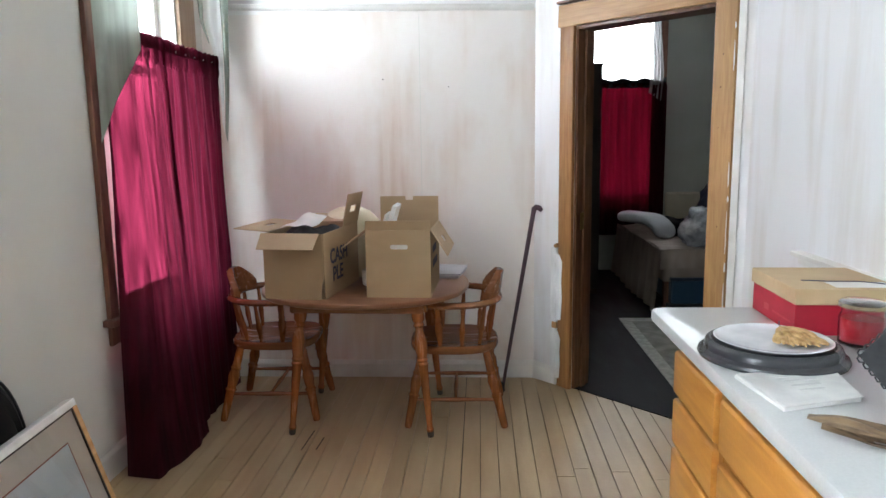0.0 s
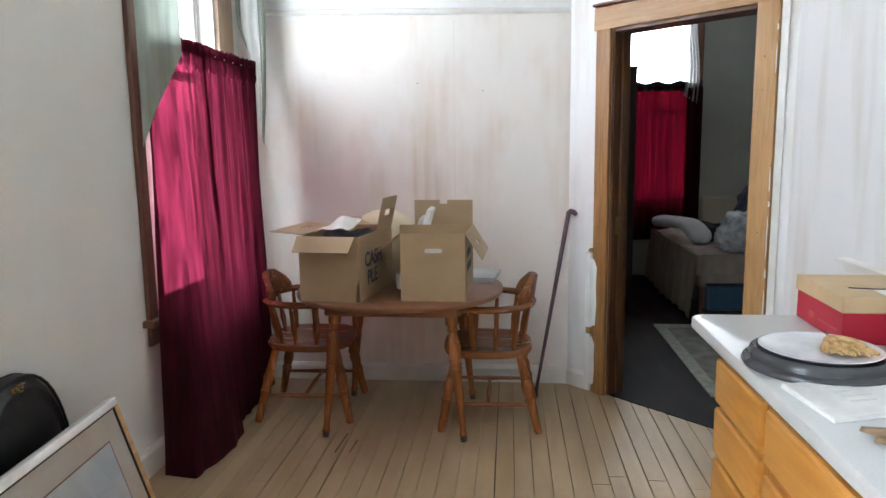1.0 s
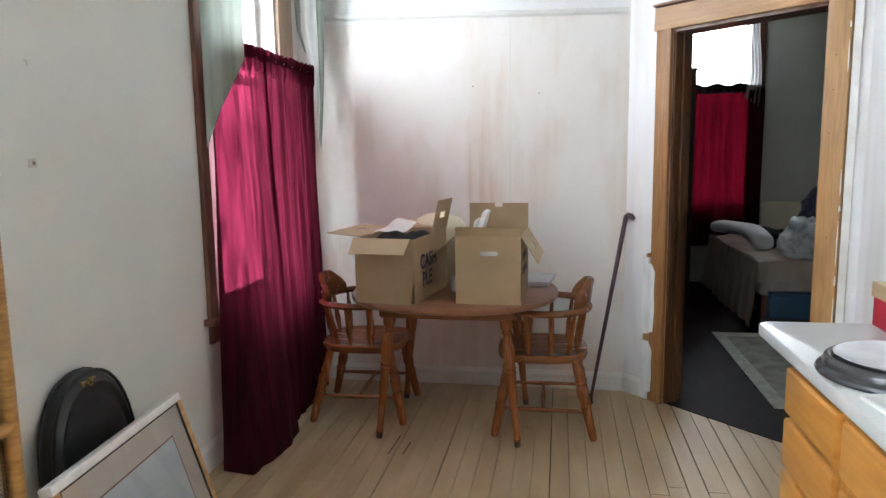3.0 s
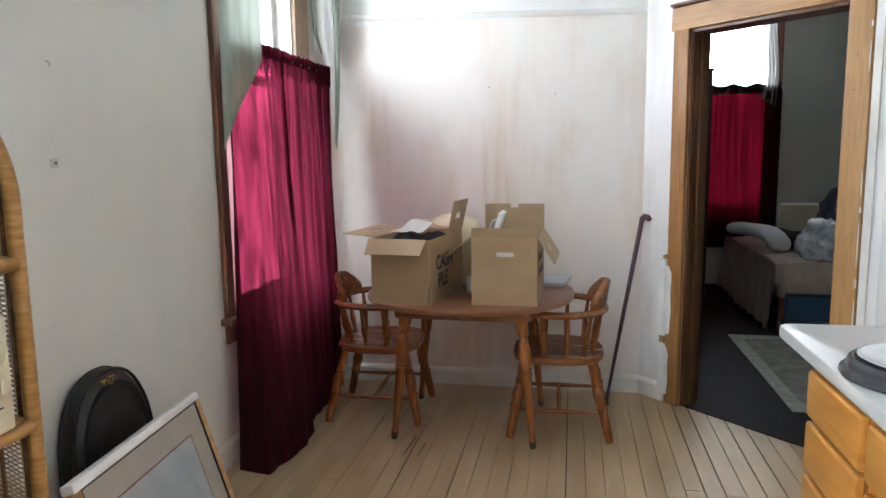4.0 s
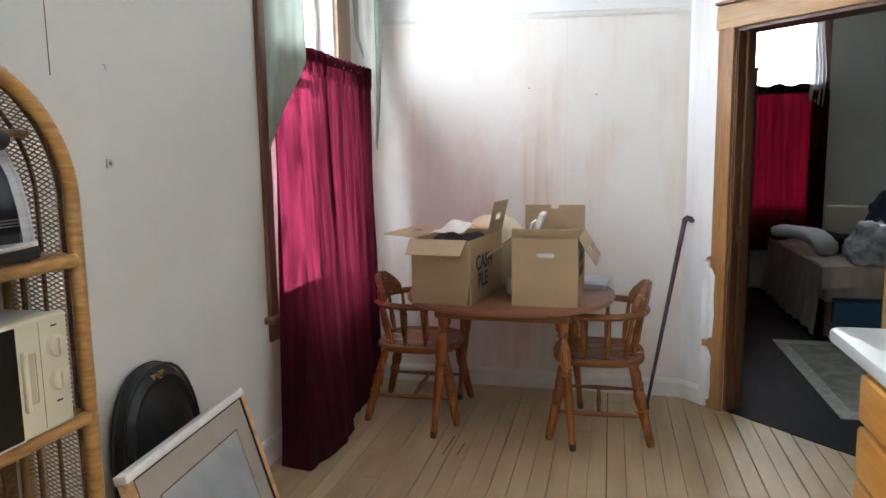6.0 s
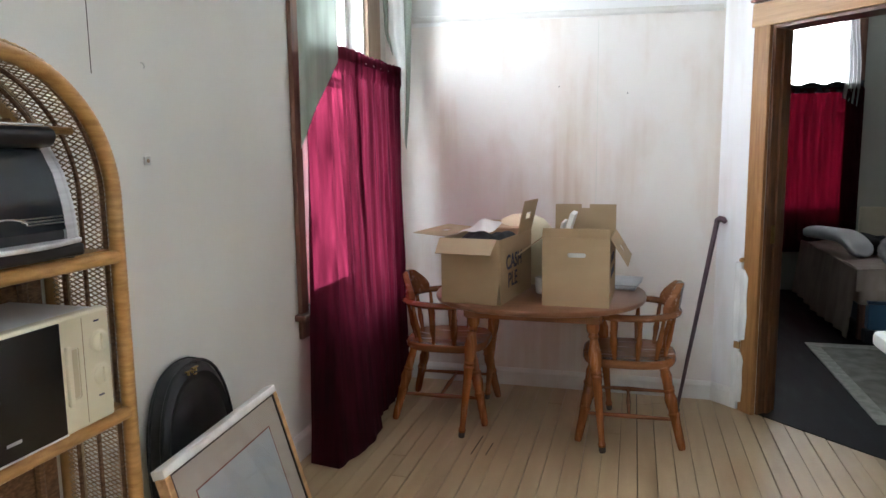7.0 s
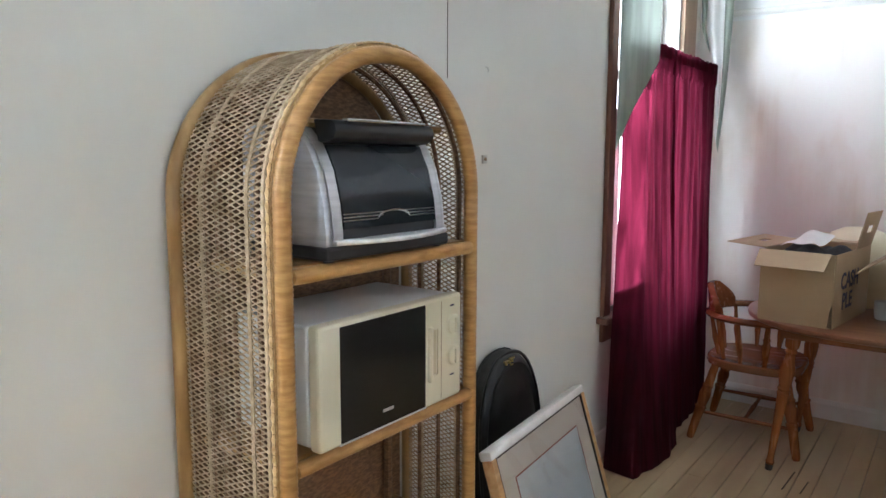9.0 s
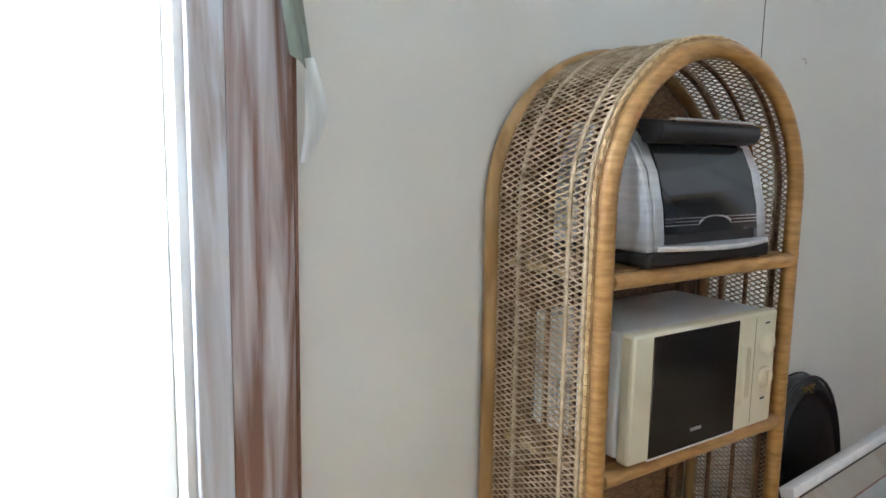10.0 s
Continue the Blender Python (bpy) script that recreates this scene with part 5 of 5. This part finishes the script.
part("frame_stile", box(0, 0, ff, ff, 0.036, FHT - ff, 0.003), M_FRAME, pic)
part("frame_stile", box(FWD - ff, 0, ff, FWD, 0.036, FHT - ff, 0.003), M_FRAME, pic)
part("mat_board", box(ff, 0.010, ff, FWD - ff, 0.014, FHT - ff), M_MAT, pic, "warm grey mat board")
q = 0.122
part("print", box(q, 0.0085, q, FWD - q, 0.0098, FHT - q), M_ART, pic, "pale blue art print")
# dark strips for the frame's inner groove and the shadow gap under its top
M_LIP = mat("frame_groove_shade", (0.05, 0.035, 0.03), 0.5)
for v in ((ff, ff, ff + 0.004, FHT - ff), (FWD - ff - 0.004, ff, FWD - ff, FHT - ff), (ff + 0.004, ff, FWD - ff - 0.004, ff + 0.004), (ff + 0.004, FHT - ff - 0.005, FWD - ff - 0.004, FHT - ff)):
    part("groove_shade", box(v[0], 0.0015, v[1], v[2], 0.0095, v[3]), M_LIP, pic, "dark groove and shadow gap inside the frame")
M_LINE = mat("rust_line", (0.26, 0.06, 0.035), 0.6)
for v in ((q - 0.004, q - 0.004, q, FHT - q + 0.004), (FWD - q, q - 0.004, FWD - q + 0.004, FHT - q + 0.004), (q, q - 0.004, FWD - q, q), (q, FHT - q, FWD - q, FHT - q + 0.004)):
    part("border_line", box(v[0], 0.0082, v[1], v[2], 0.0099, v[3]), M_LINE, pic, "thin rust border line")
gp = part("glazing", box(ff + 0.004, 0.004, ff + 0.004, FWD - ff - 0.004, 0.006, FHT - ff - 0.005), glass("picture_glass", ior=1.2), pic, "clear picture glass")
gp.visible_shadow = False

M_VINYL = vary(mat("black_vinyl", (0.010, 0.010, 0.011), 0.40), (0.007, 0.007, 0.008), (0.015, 0.015, 0.017), (30, 30, 30), bump=0.25, fine=240)
bag = thing("carry_case", "black oval padded carry case leaning against the wall", "case", MV(LW + 0.02, 2.392, 0) @ R(-4, "Y"))


def oval(k, x, n=40):
    out = []
    for i in range(n):
        a = 6.28318 * i / n
        y, z = 0.212 * math.copysign(abs(math.cos(a)) ** 0.85, math.cos(a)), 0.373 * math.copysign(abs(math.sin(a)) ** 0.85, math.sin(a))
        out.append((x, y * k, 0.381 + z * (k if k > 0.5 else k)))
    return out


b = bmesh.new()
prev = None
rings = [[b.verts.new(p) for p in oval(k, x)] for k, x in ((0.93, 0.03), (0.985, 0.04), (1.0, 0.055), (0.995, 0.078), (0.95, 0.100), (0.88, 0.112), (0.84, 0.106), (0.80, 0.104), (0.74, 0.112), (0.5, 0.122), (0.2, 0.126))]
for p, r in zip(rings, rings[1:]):
    for i in range(40):
        b.faces.new((p[i], p[(i + 1) % 40], r[(i + 1) % 40], r[i]))
b.faces.new(rings[0])
b.faces.new(rings[-1])
bmesh.ops.recalc_face_normals(b, faces=b.faces)
part("shell", b, M_VINYL, bag, "", True)
part("piping", tube(oval(0.985, 0.098), 0.006, 6, closed=True), M_BLKPL, bag, "black piping", True)
part("zip", tube(oval(1.004, 0.055), 0.003, 6, closed=True), M_BLACKGLOSS, bag, "dark zip", True)
M_GOLD = mat("gold_foil", (0.72, 0.55, 0.22), 0.35, 0.9)
for k, (y, z, w, h) in enumerate(((-0.030, 0.655, 0.028, 0.004), (0.004, 0.659, 0.030, 0.004), (-0.022, 0.643, 0.005, 0.012), (0.0, 0.645, 0.005, 0.010), (0.018, 0.647, 0.005, 0.012), (0.008, 0.637, 0.014, 0.004))):
    part("emblem", box(0.108, y - 0.02, z + 0.068, 0.1165, y - 0.02 + w, z + 0.068 + h), M_GOLD, bag, "small gold emblem")

# ---- small things on the left wall ----
M_HOOKM = mat("dull_nickel", (0.50, 0.49, 0.46), 0.5, 0.1)
setting("wall_seam", box(LW - 0.001, 2.104, 1.70, LW + 0.0012, 2.1062, CEIL), M_GAP, "thin dark joint in the wall board", "trim")
hk = thing("wall_hook", "small metal hook screwed into the wall", "hook")
part("hook", tube([(LW + 0.0, 2.322, 1.756), (LW + 0.009, 2.322, 1.754), (LW + 0.013, 2.322, 1.744), (LW + 0.010, 2.322, 1.738)], 0.0018, 6), M_HOOKM, hk, "", True)
pt = thing("wall_plate", "small square cover plate on the wall", "cover plate")
part("plate", box(LW, 2.303, 1.430, LW + 0.007, 2.331, 1.459, 0.002), M_HOOKM, pt)
part("socket", lathe([(0.007, 0), (0.006, 0.003), (0.002, 0.003)], 12, MV(LW + 0.006, 2.317, 1.4445) @ R(90, "Y")), M_HUSK, pt)
for x, z in ((-0.205, 1.850), (0.188, 1.799)):
    nl = thing("nail", "small dark nail stuck in the panelling", "nail", group="nails in the panelling")
    part("shank", tube([(x, FW + 0.004, z), (x, FW - 0.016, z - 0.002)], 0.0032, 8), M_GAP, nl)

# ---- bedroom ----
M_SPREAD = vary(mat("taupe_bedspread", (0.20, 0.16, 0.13), 0.85), (0.30, 0.235, 0.195), (0.40, 0.32, 0.27), (9, 9, 3), bump=0.3, fine=150)
M_PILLOW = vary(mat("pale_bedding", (0.62, 0.62, 0.64), 0.6), (0.58, 0.58, 0.60), (0.68, 0.68, 0.70), (6, 6, 6), bump=0.1)
bed = thing("bed", "low bed with a taupe bedspread hanging down its side", "bed")
part("mattress", box(1.90, 6.20, 0.28, 3.20, 8.05, 0.545, 0.04, 4), M_SPREAD, bed, "", True)
part("bedspread", sheet(lambda u, v: (1.878 - 0.012 * math.sin(46 * u) * (1 - v) - 0.05 * (1 - v), 6.16 + 1.88 * u, 0.03 + 0.535 * v + 0.012 * math.sin(9 * u)), 70, 12), M_SPREAD, bed, "hanging taupe bedspread", True)
part("bedspread", sheet(lambda u, v: (1.868 + 1.35 * u, 6.155 + 1.90 * v, 0.562 + 0.012 * math.sin(8 * u + 5 * v) + 0.006 * math.sin(21 * u - 9 * v)), 30, 36), M_SPREAD, bed, "rumpled taupe bedspread", True)
part("bedspread", sheet(lambda u, v: (1.868 + 1.35 * u, 6.152 - 0.008 * math.sin(30 * u) * (1 - v), 0.40 + 0.165 * v + 0.01 * math.sin(9 * u)), 30, 6), M_SPREAD, bed, "taupe bedspread over the foot end", True)
part("headboard", box(2.41, 8.10, 0.3, 3.45, 8.16, 0.90, 0.02), vary(mat("cream_headboard", (0.6, 0.54, 0.42), 0.5), (0.56, 0.50, 0.39), (0.64, 0.58, 0.46), (5, 5, 5)), bed, "cream headboard")
for x, y in ((1.96, 6.28), (3.14, 6.28), (1.96, 7.98), (3.14, 7.98)):
    part("leg", box(x - 0.03, y - 0.03, 0.003, x + 0.03, y + 0.03, 0.30, 0.004), M_CASING, bed)
pw = thing("foam_pad", "pale curved foam pad lying over the bed edge", "foam pad")


def foam(u, v):
    """A thick rounded pad that bends down at its near end; v goes once round its section."""
    a = 2 * math.pi * v
    s = -0.02 + 1.04 * u
    cx, cy = 1.71 + 0.27 * s, 7.38 - 0.60 * s
    cz = 0.705 + 0.010 * s - 0.135 * max(0.0, (s - 0.55) / 0.45) ** 2.2
    r = min(1.0, max(0.02, u * 14), max(0.02, (1 - u) * 14)) ** 0.5
    return (cx + 0.13 * r * math.cos(a) * 0.87 + 0.11, cy + 0.13 * r * math.cos(a) * 0.5, cz + 0.055 * r * math.copysign(abs(math.sin(a)) ** 0.6, math.sin(a)) + 0.02)


part("pad", sheet(foam, 34, 24), M_PILLOW, pw, "", True)
M_SILVER = vary(mat("grey_plastic_film", (0.42, 0.44, 0.47), 0.14), (0.26, 0.275, 0.30), (0.52, 0.54, 0.57), (14, 14, 14), bump=1.0, fine=30)


def lump(name, inner, label, cat, c, r, material, seed, n=44):
    ob = thing(name, label, cat)
    b = bmesh.new()
    bmesh.ops.create_uvsphere(b, u_segments=n, v_segments=n // 2, radius=1)
    for v in b.verts:
        k = 1 + 0.30 * noise.noise(v.co * 1.6 + Vector((seed, 0, 0))) + 0.12 * noise.noise(v.co * 5 + Vector((seed, 3, 0))) + 0.07 * abs(noise.noise(v.co * 9 + Vector((seed, 8, 0))))
        v.co = Vector((v.co.x * r[0] * k + c[0], v.co.y * r[1] * k + c[1], max(v.co.z, -0.75) * r[2] * k + c[2]))
    part(inner, b, material, ob, "", True)
    return ob


lump("plastic_bag", "film", "shiny grey plastic bag full of things on the bed", "plastic bag", (2.335, 6.42, 0.705), (0.22, 0.20, 0.20), M_SILVER, 2)
lump("clothes_pile", "cloth", "dark blue clothes piled on the bed", "clothes", (2.70, 6.95, 0.78), (0.30, 0.26, 0.34), vary(mat("navy_cloth", (0.018, 0.022, 0.05), 0.85), (0.012, 0.015, 0.035), (0.03, 0.035, 0.07), (9, 9, 9), bump=0.3), 5)
lump("clothes_pile", "cloth", "dark grey clothes on the bed", "clothes", (2.20, 7.05, 0.645), (0.17, 0.16, 0.10), M_BLACKCLOTH, 9)
tub = thing("storage_tub", "blue plastic storage tub under the bed", "storage tub", pose(2.21, 6.30, 0.10))
part("body", box(-0.24, -0.13, 0.0, 0.30, 0.4, 0.20, 0.015), mat("blue_plastic", (0.03, 0.075, 0.135), 0.35), tub)
part("lid", box(-0.25, -0.14, 0.20, 0.31, 0.41, 0.225, 0.006), mat("dark_blue_plastic", (0.015, 0.03, 0.06), 0.35), tub, "dark blue lid")
bx2 = thing("storage_box", "flat black storage box under the tub", "storage box", pose(2.21, 6.30, 0.003))
part("body", box(-0.26, -0.14, 0, 0.32, 0.42, 0.096, 0.006), M_BLKPL, bx2)
M_RUG = vary(mat("grey_green_rug", (0.15, 0.145, 0.12), 0.95), (0.20, 0.20, 0.17), (0.32, 0.31, 0.27), (10, 10, 10), 5, bump=0.6, fine=400)
rug = thing("rug", "worn grey-green rug with a pale border", "rug")
part("field", box(1.60, 4.50, 0.004, 2.45, 5.94, 0.013, 0.003), M_RUG, rug)
for q in ((1.515, 4.39, 2.53, 4.50), (1.515, 5.94, 2.53, 6.05), (1.515, 4.50, 1.60, 5.94), (2.45, 4.50, 2.53, 5.94)):
    part("border", box(q[0], q[1], 0.004, q[2], q[3], 0.014, 0.003), vary(mat("pale_rug_border", (0.27, 0.26, 0.22), 0.95), (0.34, 0.34, 0.30), (0.50, 0.49, 0.44), (24, 24, 24), 5, bump=0.6, fine=400), rug, "pale patterned border")
wr = thing("wardrobe", "tall dark wooden wardrobe standing in the bedroom", "wardrobe", pose(0.862, 7.02, 0.003))
part("carcass", box(0, 0, 0.05, 0.645, 0.55, 2.15, 0.006), mat("near_black_wood", (0.018, 0.013, 0.012), 0.5), wr)
part("cornice", box(-0.005, -0.01, 2.15, 0.655, 0.56, 2.175, 0.004), mat("near_black_trim", (0.02, 0.014, 0.012), 0.5), wr)
part("plinth", box(0.01, 0.01, 0, 0.635, 0.54, 0.05), M_GAP, wr)
for k in range(2):
    part("door", box(0.01 + 0.315 * k, -0.012, 0.07, 0.318 + 0.315 * k, 0, 2.13, 0.003), mat("near_black_door", (0.02, 0.014, 0.013), 0.5), wr)
c = thing("curtain", "wine red curtain across the lower bedroom window", "curtain")
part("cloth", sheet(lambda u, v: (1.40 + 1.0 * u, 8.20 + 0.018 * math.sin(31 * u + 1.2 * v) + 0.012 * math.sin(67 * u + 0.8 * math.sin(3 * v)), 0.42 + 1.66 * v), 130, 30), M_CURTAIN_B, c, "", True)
part("heading", sheet(lambda u, v: (1.40 + 1.0 * u, 8.185 + 0.008 * math.sin(90 * u) + 0.030 * math.sin(math.pi * v), 2.03 + 0.095 * v + 0.014 * v * math.sin(27 * u)), 120, 6), M_BLACKCLOTH, c, "dark gathered heading", True)
# added layer: darkens the side over the casing, where no daylight shines through
part("side_shade", sheet(lambda u, v: (2.235 + 0.165 * u, 8.165 + 0.010 * math.sin(20 * u + v), 0.42 + 1.64 * v), 20, 10), M_CURTAIN_B, c, "added cloth layer darkening the curtain's unlit side", True)
sc = thing("curtain", "thin grey sheer hanging beside the bedroom window", "curtain")
part("cloth", sheet(lambda u, v: (2.20 + 0.14 * u + 0.02 * math.sin(5 * v), 8.17 + 0.014 * math.sin(26 * u), 1.98 + 0.84 * v - 0.10 * u * (1 - v)), 30, 16), cloth("grey_sheer", (0.40, 0.40, 0.40), (0.5, 0.5, 0.5), 0.25, 0.15), sc, "", True)

setting("casing_edge", box(LW + 0.002, 0.6725, 0.62, LW + 0.029, 0.680, 2.60, 0.002), M_CASING, "dark red-brown outer edge of the worn window casing", "trim")

for xa, ya, xb, yb in ((-0.506, 3.53, -0.495, 3.76), (-0.434, 3.535, -0.426, 3.68)):
    joint = prism([(xa, ya), (xa + 0.006, ya), (xb + 0.006, yb), (xb, yb)], "z", -0.010, 0.0012)
    setting("floor_joint", joint, M_GAP, "short dark open joint between floor boards", "trim")

# ---- floor boards ----
fl = tagged(new("floor"), "narrow beige painted floor boards with dark gaps", "floor", "", "structure")
rnd = random.Random(11)
x = LW - 0.02
while x < RW:
    w = 0.0842 + rnd.uniform(-0.002, 0.002)
    gap = rnd.choice((0.0015, 0.002, 0.0025, 0.0035, 0.005))
    y = BW - rnd.uniform(0, 1.5)
    while y < FW:
        y2 = min(y + rnd.uniform(1.3, 3.4), FW + 0.02)
        ya, yb = max(y, BW), y2
        if yb - ya > 0.03:
            dz = rnd.uniform(-0.0012, 0.0)
            bm = bmesh.new()
            c = 0.0015
            xa, xb = x, x + w - gap
            o = [(xa, -0.02), (xa, dz - c), (xa + c, dz), (xb - c, dz), (xb, dz - c), (xb, -0.02)]
            part("plank", prism(o, "y", ya, yb - rnd.choice((0.001, 0.002, 0.003))), M_FLOOR, fl)
        y = y2
    x += w
